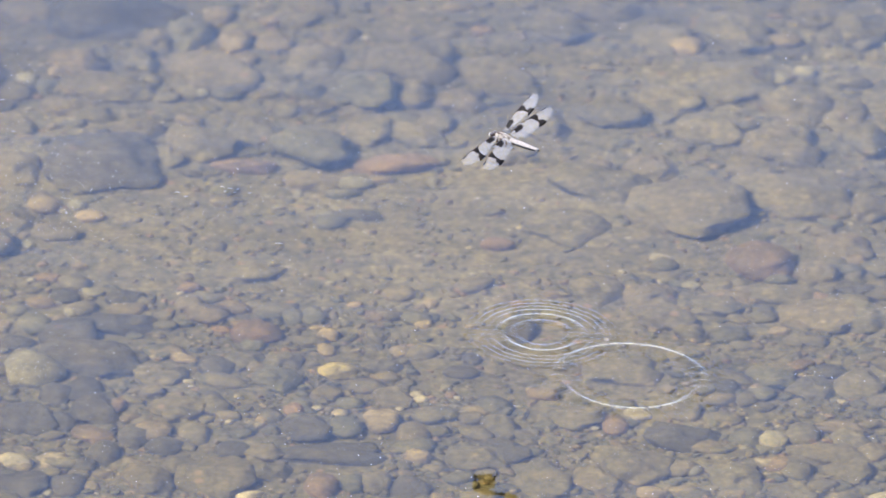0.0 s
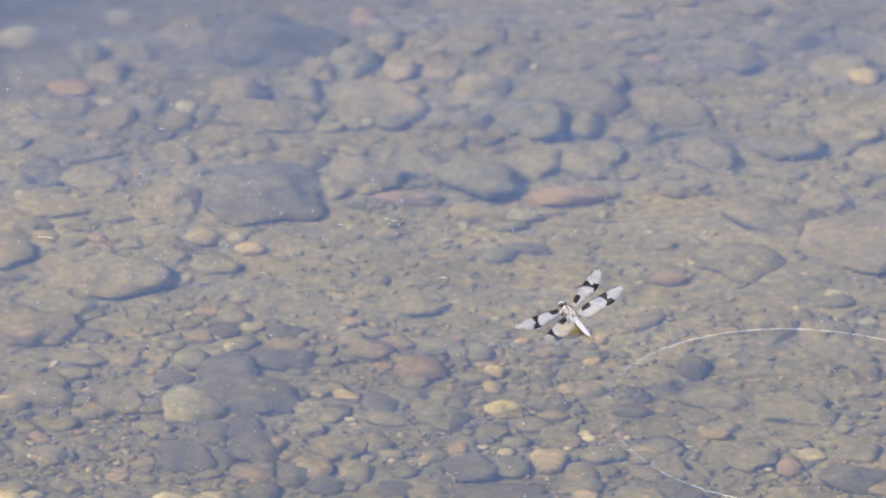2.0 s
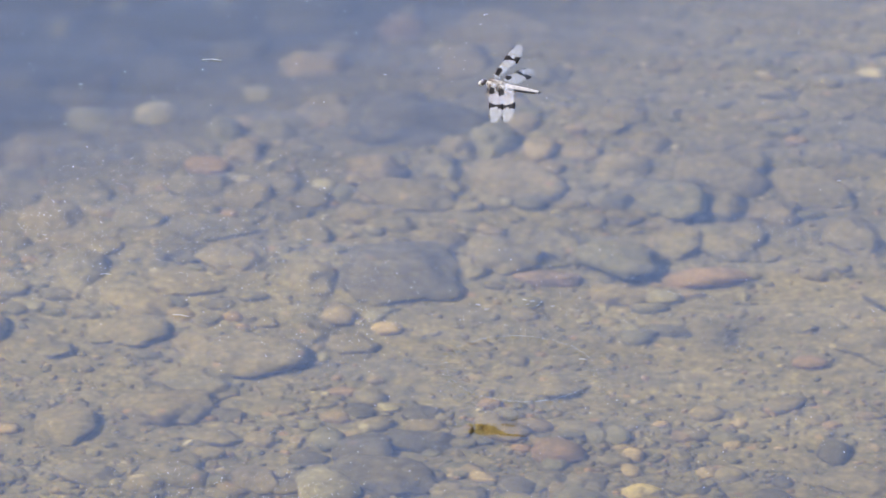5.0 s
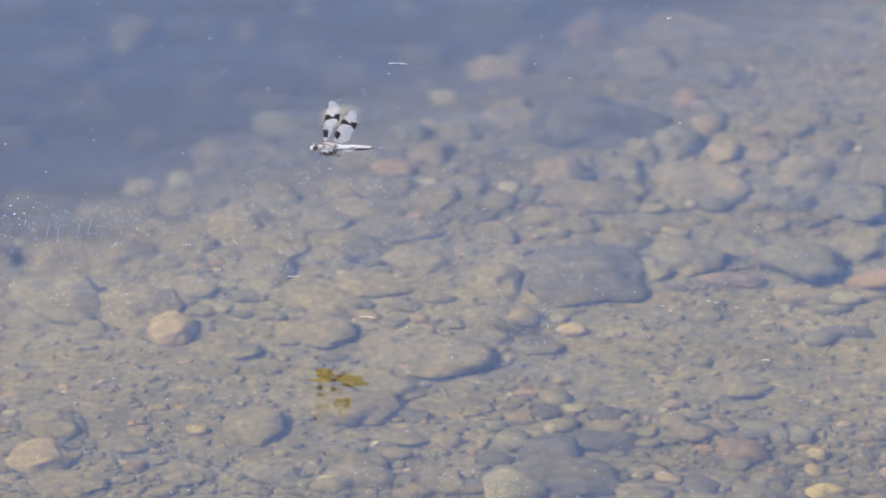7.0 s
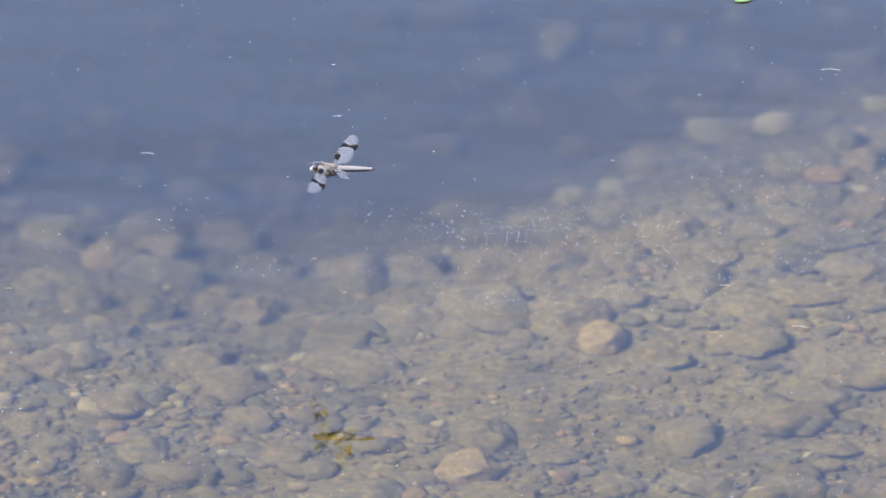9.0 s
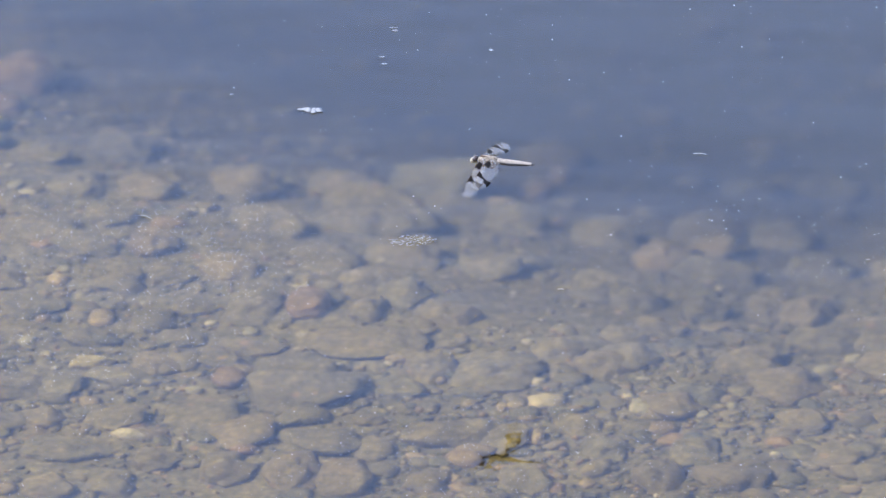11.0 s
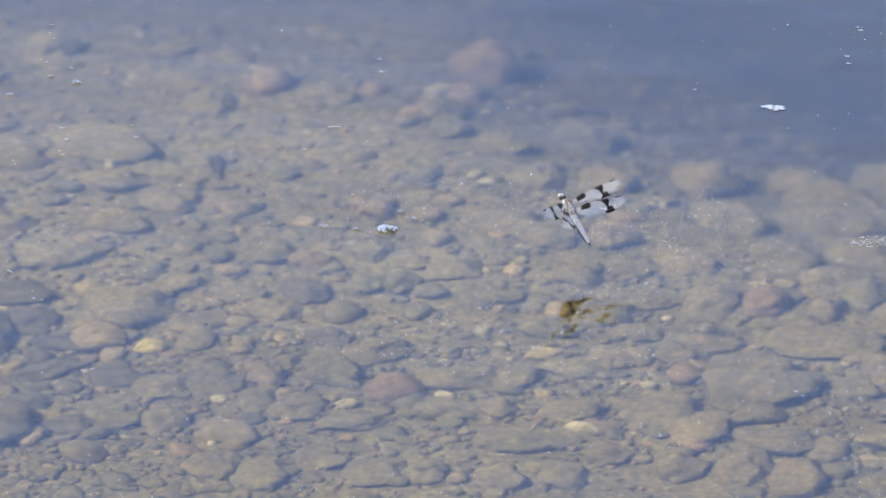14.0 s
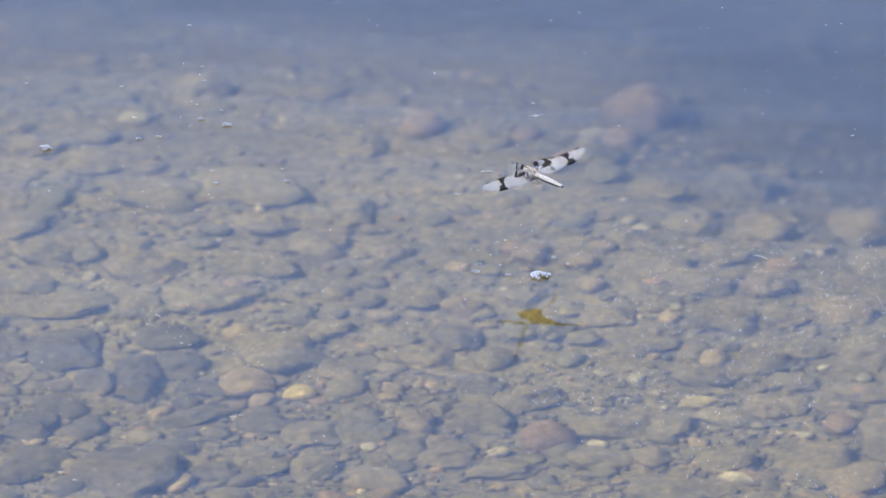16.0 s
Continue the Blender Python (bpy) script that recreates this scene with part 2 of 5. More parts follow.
# helpers of this scene
def part(name, bm, material, parent=None, label=""):
    me = bpy.data.meshes.new(name)
    bm.to_mesh(me)
    bm.free()
    for p in me.polygons:
        p.use_smooth = True
    me.materials.append(material)
    ob = new(name, me)
    ob.parent = parent
    if label:
        tagged(ob, label)
    return ob


# the line on the plan beyond which the bed drops into deeper water
EDGE_X = [-3.0, -1.9, -1.5, -1.25, -1.05, -0.9, -0.7, -0.5, -0.35, -0.22, -0.1, 0.05, 0.4, 2.0]
EDGE_Y = [0.28, 0.29, 0.31, 0.27, 0.11, -0.02, -0.14, -0.21, -0.13, 0.02, 0.15, 0.27, 0.58, 0.95]


def bed_height(x, y):
    """The bed falls away from the bank and levels out in deep water."""
    s = min(1.0, max(0.0, (y - float(np.interp(x, EDGE_X, EDGE_Y)) + 0.03) / 0.95))
    z = -0.15 - 0.10 * y - 0.30 * s * s * (3 - 2 * s)
    if y < -1.2:
        z = -0.03 + 0.17 * (-1.2 - y)
    if y > 1.5:
        z = -0.60 - 0.9 * (1 - math.exp(-(y - 1.5) / 6.0))
    return min(z, 1.25) + 0.006 * noise.noise(Vector((x * 4.0, y * 4.0, 0.3))) + 0.003 * noise.noise(Vector((x * 14, y * 14, 2.0)))


def build_bed():
    """One sheet of sand: fine where the water is looked into, coarse out to the horizon."""
    def ticks(lo, hi, step, far):
        inner = list(np.arange(lo, hi + step / 2, step))
        outer, d, g = [], step, step
        while d < far:
            g *= 1.5
            d += g
            outer.append(d)
        return [lo - d for d in reversed(outer)] + inner + [hi + d for d in outer]
    xs, ys = ticks(-2.4, 1.3, 0.02, 400), ticks(-1.4, 1.6, 0.02, 400)
    verts = [(x, y, bed_height(x, y)) for y in ys for x in xs]
    w = len(xs)
    faces = [(j * w + i, j * w + i + 1, (j + 1) * w + i + 1, (j + 1) * w + i) for j in range(len(ys) - 1) for i in range(w - 1)]
    me = bpy.data.meshes.new("lake_bed")
    me.from_pydata(verts, [], faces)
    for p in me.polygons:
        p.use_smooth = True
    me.materials.append(SAND)
    return tagged(new("ground", me), "silty tan-grey sand bed sloping under shallow lake water", "lake bed", kind="structure")


def build_water():
    me = bpy.data.meshes.new("water")
    me.from_pydata([(-420, -2.6, 0), (420, -2.6, 0), (420, 420, 0), (-420, 420, 0)], [], [(0, 1, 2, 3)])
    me.materials.append(WATER)
    ob = tagged(new("water", me), "calm clear shallow lake water mirroring blue sky", "water", kind="structure")
    ob.visible_shadow = False
    return ob


build_bed()
build_water()


# stones
def stone_mesh(name, seed, cuts, rough, flat_top=0.0):
    """A water-worn stone of unit size: rounded, uneven, a little angular."""
    rng = random.Random(seed)
    bm = bmesh.new()
    bmesh.ops.create_icosphere(bm, subdivisions=cuts, radius=0.5)
    off = Vector((rng.uniform(-9, 9), rng.uniform(-9, 9), rng.uniform(-9, 9)))
    planes = [(Vector((rng.gauss(0, 1), rng.gauss(0, 1), rng.gauss(0, 0.8))).normalized(), rng.uniform(0.36, 0.46) if rough > 0.3 else rng.uniform(0.43, 0.48)) for _ in range(5)]
    for v in bm.verts:
        d = v.co.normalized()
        r = 0.5 * (1 + rough * noise.noise(d * 1.1 + off) + 0.35 * rough * noise.noise(d * 3.0 + off) + 0.10 * rough * noise.noise(d * 8.0 + off))
        p = d * r
        for n, k in planes:
            over = p.dot(n) - k
            if over > 0:
                p -= n * over * 0.75
        v.co = p
    me = bpy.data.meshes.new(name)
    bm.to_mesh(me)
    bm.free()
    for p in me.polygons:
        p.use_smooth = True
    return me


SHAPES = [stone_mesh("stone", k, 4, 0.55 if k < 14 else 0.28) for k in range(20)]
PEBBLES = [stone_mesh("pebble", 50 + k, 2, 0.40) for k in range(8)]
KINDS = {
    "g": (GREY_STONE, "rounded grey stone with silt on it, on the lake bed"),
    "t": (TAN_STONE, "smooth tan stone lying on the lake bed"),
    "r": (RUST_STONE, "rust-brown stone lying on the lake bed"),
    "p": (PALE_STONE, "small pale cream stone on the lake bed"),
    "v": (GREEN_STONE, "dull green-grey stone lying on the lake bed"),
    "m": (MUTED_STONE, "muted tan-grey stone resting on the lake bed"),
    "y": (YELLOW_STONE, "yellowish smooth stone lying on the lake bed"),
    "d": (DARK_STONE, "dark slate-grey stone half sunk in silt"),
}
made = {}


def stone(kind, x, y, length, width, turn=0.0, height=None, shape=None):
    """A stone on the bed: where, how long and wide, turned by how many degrees from the x axis, and how tall."""
    k = len(made)
    shape = (k % 14 if kind in "gdvm" else 14 + k % 6) if shape is None else shape
    small = length < 0.028
    me = (PEBBLES[k % len(PEBBLES)] if small else SHAPES[shape])
    material, label = KINDS[kind]
    key = (me.name, kind)
    if key not in MESHES:
        MESHES[key] = me.copy()
        MESHES[key].materials.append(material)
    h = height or 0.6 * min(length, width)
    ob = new("pebble" if small else "stone", MESHES[key])
    ob.matrix_world = Matrix.Translation((x, y, bed_height(x, y) + (0.12 if kind in "gd" else 0.3) * h)) @ Euler((0, 0, radians(turn))).to_matrix().to_4x4() @ Matrix.Diagonal((length * 1.16, width * 1.12, h * 1.2, 1))
    tagged(ob, label, "stone", "stones on the lake bed")
    made[k] = (x, y, max(length, width) / 2)
    return ob


MESHES = {}

stone("d", 0.114, 0.434, 0.108, 0.124, -6, 0.047)
stone("g", 0.048, 0.483, 0.053, 0.083, -7, 0.037)
stone("t", 0.208, 0.433, 0.025, 0.038, -5, 0.017)
stone("t", 0.221, 0.371, 0.027, 0.043, -2, 0.019)
stone("t", 0.228, 0.334, 0.018, 0.027, 8, 0.012)
stone("v", 0.181, 0.385, 0.039, 0.058, -8, 0.024)
stone("g", 0.152, 0.367, 0.029, 0.045, -1, 0.020)
stone("g", 0.194, 0.300, 0.073, 0.084, 4, 0.032)
stone("g", 0.137, 0.321, 0.030, 0.047, 7, 0.021)
stone("m", 0.083, 0.302, 0.043, 0.051, -5, 0.027)
stone("v", 0.059, 0.267, 0.020, 0.031, -5, 0.014)
stone("p", 0.042, 0.280, 0.019, 0.027, 7, 0.012)
stone("g", 0.110, 0.261, 0.062, 0.059, -3, 0.026)
stone("g", 0.033, 0.250, 0.024, 0.037, -5, 0.017)
stone("g", 0.076, 0.219, 0.043, 0.035, 8, 0.017)
stone("g", 0.146, 0.277, 0.019, 0.030, -1, 0.013)
stone("g", 0.254, 0.374, 0.030, 0.040, 1, 0.017)
stone("g", 0.273, 0.432, 0.034, 0.036, 2, 0.019)
stone("g", 0.293, 0.461, 0.030, 0.029, -9, 0.016)
stone("g", 0.311, 0.395, 0.034, 0.040, 0, 0.019)
stone("g", 0.287, 0.330, 0.044, 0.064, -8, 0.022)
stone("v", 0.329, 0.259, 0.055, 0.063, -33, 0.035)
stone("g", 0.371, 0.325, 0.080, 0.075, -6, 0.033)
stone("g", 0.368, 0.254, 0.034, 0.052, -7, 0.024)
stone("g", 0.273, 0.267, 0.034, 0.042, -6, 0.019)
stone("p", 0.188, 0.252, 0.015, 0.018, 3, 0.010)
stone("g", 0.249, 0.278, 0.029, 0.039, 3, 0.016)
stone("g", 0.161, 0.205, 0.029, 0.022, -6, 0.013)
stone("g", 0.186, 0.143, 0.057, 0.066, -2, 0.025)
stone("g", 0.233, 0.165, 0.039, 0.061, 9, 0.027)
stone("v", 0.283, 0.136, 0.072, 0.055, -48, 0.037)
stone("g", 0.155, 0.114, 0.028, 0.044, -4, 0.020)
stone("d", 0.101, 0.097, 0.082, 0.094, -3, 0.036)
stone("g", 0.135, 0.173, 0.043, 0.040, -2, 0.020)
stone("g", 0.033, 0.085, 0.035, 0.054, 3, 0.024)
stone("g", 0.028, 0.181, 0.028, 0.044, 8, 0.020)
stone("g", 0.095, 0.202, 0.038, 0.029, 8, 0.015)
stone("r", 0.223, 0.102, 0.050, 0.023, -1, 0.014)
stone("r", 0.348, 0.108, 0.060, 0.026, 14, 0.020)
stone("g", 0.327, 0.181, 0.036, 0.056, -4, 0.025)
stone("g", 0.368, 0.173, 0.038, 0.050, 6, 0.019)
stone("g", 0.324, 0.221, 0.029, 0.031, 8, 0.016)
stone("g", 0.286, 0.231, 0.029, 0.027, -2, 0.015)
stone("g", 0.262, 0.222, 0.022, 0.027, 3, 0.012)
stone("g", 0.386, 0.203, 0.029, 0.044, -7, 0.018)
stone("p", 0.314, 0.068, 0.024, 0.021, 0, 0.013)
stone("p", 0.378, 0.080, 0.009, 0.015, -6, 0.007)
stone("t", 0.055, 0.009, 0.025, 0.031, 3, 0.016)
stone("p", 0.082, 0.011, 0.014, 0.019, 0, 0.009)
stone("t", 0.093, -0.012, 0.022, 0.021, -1, 0.013)
stone("p", 0.042, -0.067, 0.010, 0.016, 3, 0.007)
stone("p", 0.266, 0.047, 0.007, 0.012, 7, 0.005)
stone("p", 0.286, 0.006, 0.013, 0.016, 2, 0.008)
stone("p", 0.249, 0.017, 0.010, 0.010, 1, 0.006)
stone("d", 0.316, 0.005, 0.029, 0.020, -8, 0.011)
stone("g", 0.203, 0.027, 0.021, 0.021, 1, 0.012)
stone("g", 0.281, 0.073, 0.052, 0.035, 7, 0.018)
stone("g", 0.028, -0.026, 0.037, 0.042, -6, 0.019)
stone("g", 0.065, -0.041, 0.037, 0.033, 0, 0.016)
stone("t", 0.611, 0.376, 0.026, 0.033, 8, 0.016)
stone("t", 0.697, 0.397, 0.027, 0.027, -1, 0.016)
stone("p", 0.686, 0.306, 0.015, 0.019, -8, 0.009)
stone("p", 0.709, 0.321, 0.021, 0.021, -8, 0.013)
stone("g", 0.438, 0.303, 0.053, 0.076, 9, 0.027)
stone("g", 0.409, 0.243, 0.043, 0.045, -6, 0.022)
stone("g", 0.502, 0.402, 0.049, 0.049, -7, 0.025)
stone("g", 0.540, 0.456, 0.055, 0.051, -7, 0.026)
stone("g", 0.590, 0.394, 0.044, 0.054, 1, 0.022)
stone("g", 0.655, 0.410, 0.050, 0.077, 2, 0.032)
stone("g", 0.728, 0.454, 0.040, 0.053, -2, 0.020)
stone("g", 0.764, 0.415, 0.045, 0.069, -5, 0.031)
stone("g", 0.472, 0.195, 0.044, 0.068, 6, 0.031)
stone("g", 0.535, 0.222, 0.053, 0.052, 7, 0.026)
stone("g", 0.585, 0.252, 0.049, 0.052, 9, 0.024)
stone("g", 0.646, 0.298, 0.057, 0.065, 0, 0.025)
stone("g", 0.696, 0.246, 0.064, 0.073, -1, 0.028)
stone("g", 0.733, 0.232, 0.039, 0.060, -5, 0.019)
stone("g", 0.614, 0.193, 0.053, 0.059, -6, 0.027)
stone("g", 0.674, 0.155, 0.067, 0.076, 3, 0.030)
stone("g", 0.747, 0.170, 0.039, 0.060, -5, 0.027)
stone("g", 0.512, 0.075, 0.071, 0.068, -7, 0.030)
stone("g", 0.586, 0.022, 0.089, 0.098, -6, 0.039)
stone("g", 0.675, 0.051, 0.081, 0.082, -2, 0.035)
stone("g", 0.646, 0.106, 0.043, 0.039, -1, 0.020)
stone("g", 0.739, 0.031, 0.033, 0.051, -9, 0.023)
stone("g", 0.561, 0.106, 0.038, 0.044, -4, 0.019)
stone("t", 0.616, 0.113, 0.009, 0.010, 6, 0.005)
stone("t", 0.677, 0.074, 0.008, 0.012, 8, 0.005)
stone("r", 0.425, -0.054, 0.024, 0.022, 1, 0.014)
stone("g", 0.483, -0.016, 0.070, 0.054, 3, 0.024)
stone("t", 0.083, -0.111, 0.013, 0.013, -3, 0.008)
stone("p", 0.076, -0.199, 0.010, 0.016, 9, 0.006)
stone("p", 0.094, -0.160, 0.016, 0.014, -4, 0.009)
stone("r", 0.172, -0.153, 0.017, 0.017, 0, 0.011)
stone("d", 0.119, -0.173, 0.028, 0.037, -2, 0.016)
stone("d", 0.072, -0.170, 0.023, 0.023, -3, 0.013)
stone("v", 0.033, -0.198, 0.015, 0.020, -3, 0.010)
stone("v", 0.047, -0.227, 0.025, 0.039, 9, 0.018)
stone("t", 0.023, -0.227, 0.011, 0.017, 5, 0.008)
stone("r", 0.222, -0.240, 0.035, 0.037, -4, 0.022)
stone("v", 0.254, -0.207, 0.015, 0.024, 3, 0.011)
stone("v", 0.270, -0.206, 0.017, 0.027, 0, 0.012)
stone("t", 0.281, -0.239, 0.017, 0.022, -8, 0.011)
stone("r", 0.320, -0.204, 0.016, 0.018, 5, 0.010)
stone("p", 0.332, -0.179, 0.006, 0.010, -8, 0.004)
stone("t", 0.365, -0.172, 0.011, 0.017, -6, 0.007)
stone("t", 0.358, -0.210, 0.014, 0.020, -4, 0.008)
stone("g", 0.220, -0.123, 0.053, 0.029, 19, 0.016)
stone("d", 0.114, -0.224, 0.050, 0.041, 7, 0.021)
stone("d", 0.073, -0.246, 0.040, 0.053, 0, 0.020)
stone("d", 0.091, -0.293, 0.060, 0.069, 5, 0.027)
stone("p", 0.045, -0.317, 0.041, 0.051, 8, 0.025)
stone("d", 0.033, -0.263, 0.027, 0.030, -1, 0.015)
stone("t", 0.166, -0.292, 0.021, 0.015, -27, 0.012)
stone("p", 0.122, -0.288, 0.007, 0.010, 0, 0.005)
stone("g", 0.142, -0.326, 0.032, 0.043, 9, 0.018)
stone("d", 0.158, -0.322, 0.019, 0.029, -1, 0.013)
stone("d", 0.086, -0.354, 0.027, 0.041, -8, 0.015)
stone("d", 0.064, -0.362, 0.027, 0.040, -6, 0.015)
stone("d", 0.040, -0.405, 0.044, 0.053, -7, 0.022)
stone("d", 0.095, -0.395, 0.040, 0.052, 0, 0.020)
stone("d", 0.068, -0.414, 0.022, 0.034, -2, 0.015)
stone("d", 0.125, -0.435, 0.026, 0.041, 0, 0.018)
stone("r", 0.108, -0.384, 0.020, 0.023, -1, 0.012)
stone("t", 0.139, -0.429, 0.026, 0.032, 6, 0.016)
stone("g", 0.162, -0.391, 0.044, 0.036, 44, 0.019)
stone("g", 0.170, -0.431, 0.026, 0.038, 6, 0.015)
stone("g", 0.188, -0.383, 0.022, 0.034, 7, 0.015)
stone("d", 0.191, -0.306, 0.027, 0.041, 6, 0.019)
stone("v", 0.221, -0.262, 0.018, 0.023, -7, 0.011)
stone("g", 0.212, -0.295, 0.028, 0.029, -3, 0.015)
stone("v", 0.237, -0.336, 0.039, 0.030, 3, 0.019)
stone("g", 0.243, -0.297, 0.031, 0.031, -6, 0.018)
stone("y", 0.287, -0.315, 0.029, 0.024, 4, 0.015)
stone("p", 0.254, -0.284, 0.007, 0.011, 3, 0.005)
stone("t", 0.279, -0.270, 0.014, 0.022, 8, 0.009)
stone("g", 0.319, -0.301, 0.028, 0.026, -3, 0.014)
stone("t", 0.336, -0.270, 0.014, 0.018, -1, 0.008)
stone("g", 0.354, -0.270, 0.024, 0.030, -4, 0.013)
stone("v", 0.294, -0.376, 0.021, 0.019, -3, 0.012)
stone("t", 0.317, -0.409, 0.025, 0.038, -8, 0.017)
stone("v", 0.288, -0.424, 0.023, 0.034, 8, 0.014)
stone("d", 0.259, -0.426, 0.035, 0.041, -3, 0.018)
stone("g", 0.231, -0.401, 0.018, 0.024, -1, 0.010)
stone("t", 0.224, -0.408, 0.010, 0.015, -1, 0.007)
stone("r", 0.249, -0.389, 0.014, 0.022, -4, 0.010)
stone("g", 0.340, -0.432, 0.027, 0.042, 9, 0.019)
stone("g", 0.325, -0.360, 0.028, 0.037, 5, 0.015)
stone("d", 0.277, -0.472, 0.083, 0.034, -1, 0.015)
stone("g", 0.224, -0.472, 0.031, 0.025, 6, 0.014)
stone("g", 0.224, -0.502, 0.032, 0.033, 6, 0.018)
stone("g", 0.185, -0.514, 0.054, 0.062, 0, 0.024)
stone("g", 0.159, -0.488, 0.023, 0.035, 5, 0.013)
stone("d", 0.201, -0.464, 0.026, 0.027, -8, 0.015)
stone("r", 0.266, -0.529, 0.027, 0.042, 3, 0.019)
stone("v", 0.291, -0.525, 0.018, 0.028, 6, 0.013)
stone("g", 0.308, -0.522, 0.023, 0.035, -4, 0.016)
stone("d", 0.334, -0.535, 0.027, 0.041, 1, 0.015)
stone("t", 0.342, -0.477, 0.022, 0.022, -7, 0.014)
stone("t", 0.038, -0.498, 0.013, 0.017, -1, 0.008)
stone("v", 0.118, -0.497, 0.013, 0.020, -5, 0.009)
stone("d", 0.085, -0.491, 0.018, 0.028, -5, 0.013)
stone("d", 0.101, -0.466, 0.026, 0.041, 1, 0.018)
stone("d", 0.072, -0.530, 0.027, 0.039, -1, 0.015)
stone("t", 0.055, -0.500, 0.009, 0.014, -7, 0.006)
stone("d", 0.037, -0.530, 0.035, 0.040, -4, 0.018)
stone("g", 0.134, -0.517, 0.031, 0.048, -3, 0.022)
stone("p", 0.056, -0.543, 0.008, 0.012, -4, 0.005)
stone("d", 0.147, -0.455, 0.026, 0.034, 2, 0.015)
stone("r", 0.640, -0.088, 0.051, 0.058, -2, 0.031)
stone("g", 0.683, -0.101, 0.032, 0.040, -1, 0.018)
stone("d", 0.710, -0.134, 0.028, 0.025, 7, 0.014)
stone("g", 0.708, -0.054, 0.037, 0.044, 4, 0.019)
stone("g", 0.501, -0.145, 0.046, 0.044, -5, 0.022)
stone("g", 0.543, -0.159, 0.042, 0.044, 6, 0.021)
stone("g", 0.550, -0.197, 0.045, 0.040, 0, 0.020)
stone("p", 0.579, -0.134, 0.015, 0.015, 0, 0.009)
stone("g", 0.597, -0.179, 0.041, 0.032, -2, 0.016)
stone("g", 0.649, -0.150, 0.055, 0.039, 9, 0.017)
stone("g", 0.678, -0.193, 0.060, 0.054, 5, 0.024)
stone("g", 0.714, -0.194, 0.037, 0.057, -9, 0.026)
stone("t", 0.643, -0.223, 0.015, 0.013, 5, 0.008)
stone("d", 0.436, -0.223, 0.026, 0.041, -8, 0.018)
stone("g", 0.450, -0.283, 0.054, 0.042, -4, 0.018)
stone("d", 0.394, -0.280, 0.014, 0.022, 7, 0.010)
stone("d", 0.385, -0.308, 0.027, 0.024, -5, 0.014)
stone("p", 0.371, -0.335, 0.009, 0.014, -6, 0.006)
stone("r", 0.374, -0.353, 0.009, 0.012, 4, 0.006)
stone("g", 0.386, -0.395, 0.022, 0.021, 3, 0.012)
stone("g", 0.407, -0.409, 0.028, 0.041, -8, 0.015)
stone("g", 0.511, -0.304, 0.063, 0.048, 6, 0.021)
stone("r", 0.500, -0.407, 0.019, 0.029, -5, 0.013)
stone("d", 0.548, -0.425, 0.051, 0.050, -2, 0.022)
stone("g", 0.466, -0.391, 0.044, 0.039, -8, 0.020)
stone("v", 0.629, -0.316, 0.032, 0.033, -8, 0.020)
stone("v", 0.620, -0.346, 0.022, 0.019, -4, 0.012)
stone("d", 0.590, -0.330, 0.023, 0.030, 8, 0.013)
stone("g", 0.659, -0.335, 0.036, 0.042, -1, 0.018)
stone("g", 0.698, -0.322, 0.036, 0.051, -9, 0.018)
stone("d", 0.678, -0.300, 0.027, 0.024, -6, 0.013)
stone("p", 0.622, -0.430, 0.020, 0.032, -5, 0.014)
stone("p", 0.599, -0.443, 0.008, 0.009, -9, 0.005)
stone("g", 0.646, -0.416, 0.027, 0.041, 3, 0.015)
stone("m", 0.673, -0.405, 0.036, 0.020, -9, 0.012)
stone("g", 0.682, -0.427, 0.031, 0.038, 5, 0.017)
stone("g", 0.663, -0.457, 0.062, 0.031, -3, 0.014)
stone("g", 0.635, -0.484, 0.027, 0.032, -6, 0.015)
stone("g", 0.675, -0.485, 0.032, 0.038, 6, 0.018)
stone("g", 0.698, -0.447, 0.022, 0.034, -9, 0.016)
stone("p", 0.554, -0.487, 0.016, 0.020, -8, 0.010)
stone("g", 0.508, -0.482, 0.057, 0.064, 3, 0.025)
stone("g", 0.480, -0.510, 0.036, 0.053, 4, 0.018)
stone("g", 0.437, -0.509, 0.040, 0.060, 3, 0.020)
stone("d", 0.409, -0.460, 0.036, 0.043, -5, 0.018)
stone("g", 0.386, -0.473, 0.040, 0.035, -2, 0.017)
stone("t", 0.520, -0.534, 0.022, 0.019, 7, 0.012)
stone("g", 0.586, -0.505, 0.040, 0.050, 2, 0.020)
stone("g", 0.627, -0.527, 0.036, 0.029, -7, 0.014)

stone("t", 0.021, 0.698, 0.032, 0.050, -2, 0.023)
stone("m", 0.045, 0.678, 0.037, 0.047, -2, 0.023)
stone("p", -0.015, 0.602, 0.023, 0.031, 8, 0.014)
stone("p", 0.142, 0.689, 0.018, 0.028, 4, 0.012)
stone("r", 0.111, 0.793, 0.040, 0.053, 8, 0.025)
stone("g", 0.200, 0.692, 0.084, 0.097, 0, 0.037)
stone("g", 0.231, 0.557, 0.035, 0.055, 8, 0.025)
stone("r", 0.192, 0.502, 0.025, 0.039, -2, 0.018)
stone("g", 0.160, 0.629, 0.045, 0.069, -4, 0.031)
stone("p", 0.117, 0.892, 0.012, 0.018, 7, 0.008)
stone("g", 0.029, 0.899, 0.073, 0.084, -1, 0.032)
stone("v", -0.299, 0.913, 0.039, 0.060, -7, 0.027)
stone("v", -0.195, 0.920, 0.024, 0.037, -9, 0.016)
stone("v", -0.143, 0.988, 0.016, 0.025, 8, 0.011)
stone("v", -0.051, 0.978, 0.017, 0.026, -9, 0.012)
stone("d", -0.396, 0.966, 0.077, 0.064, -8, 0.028)
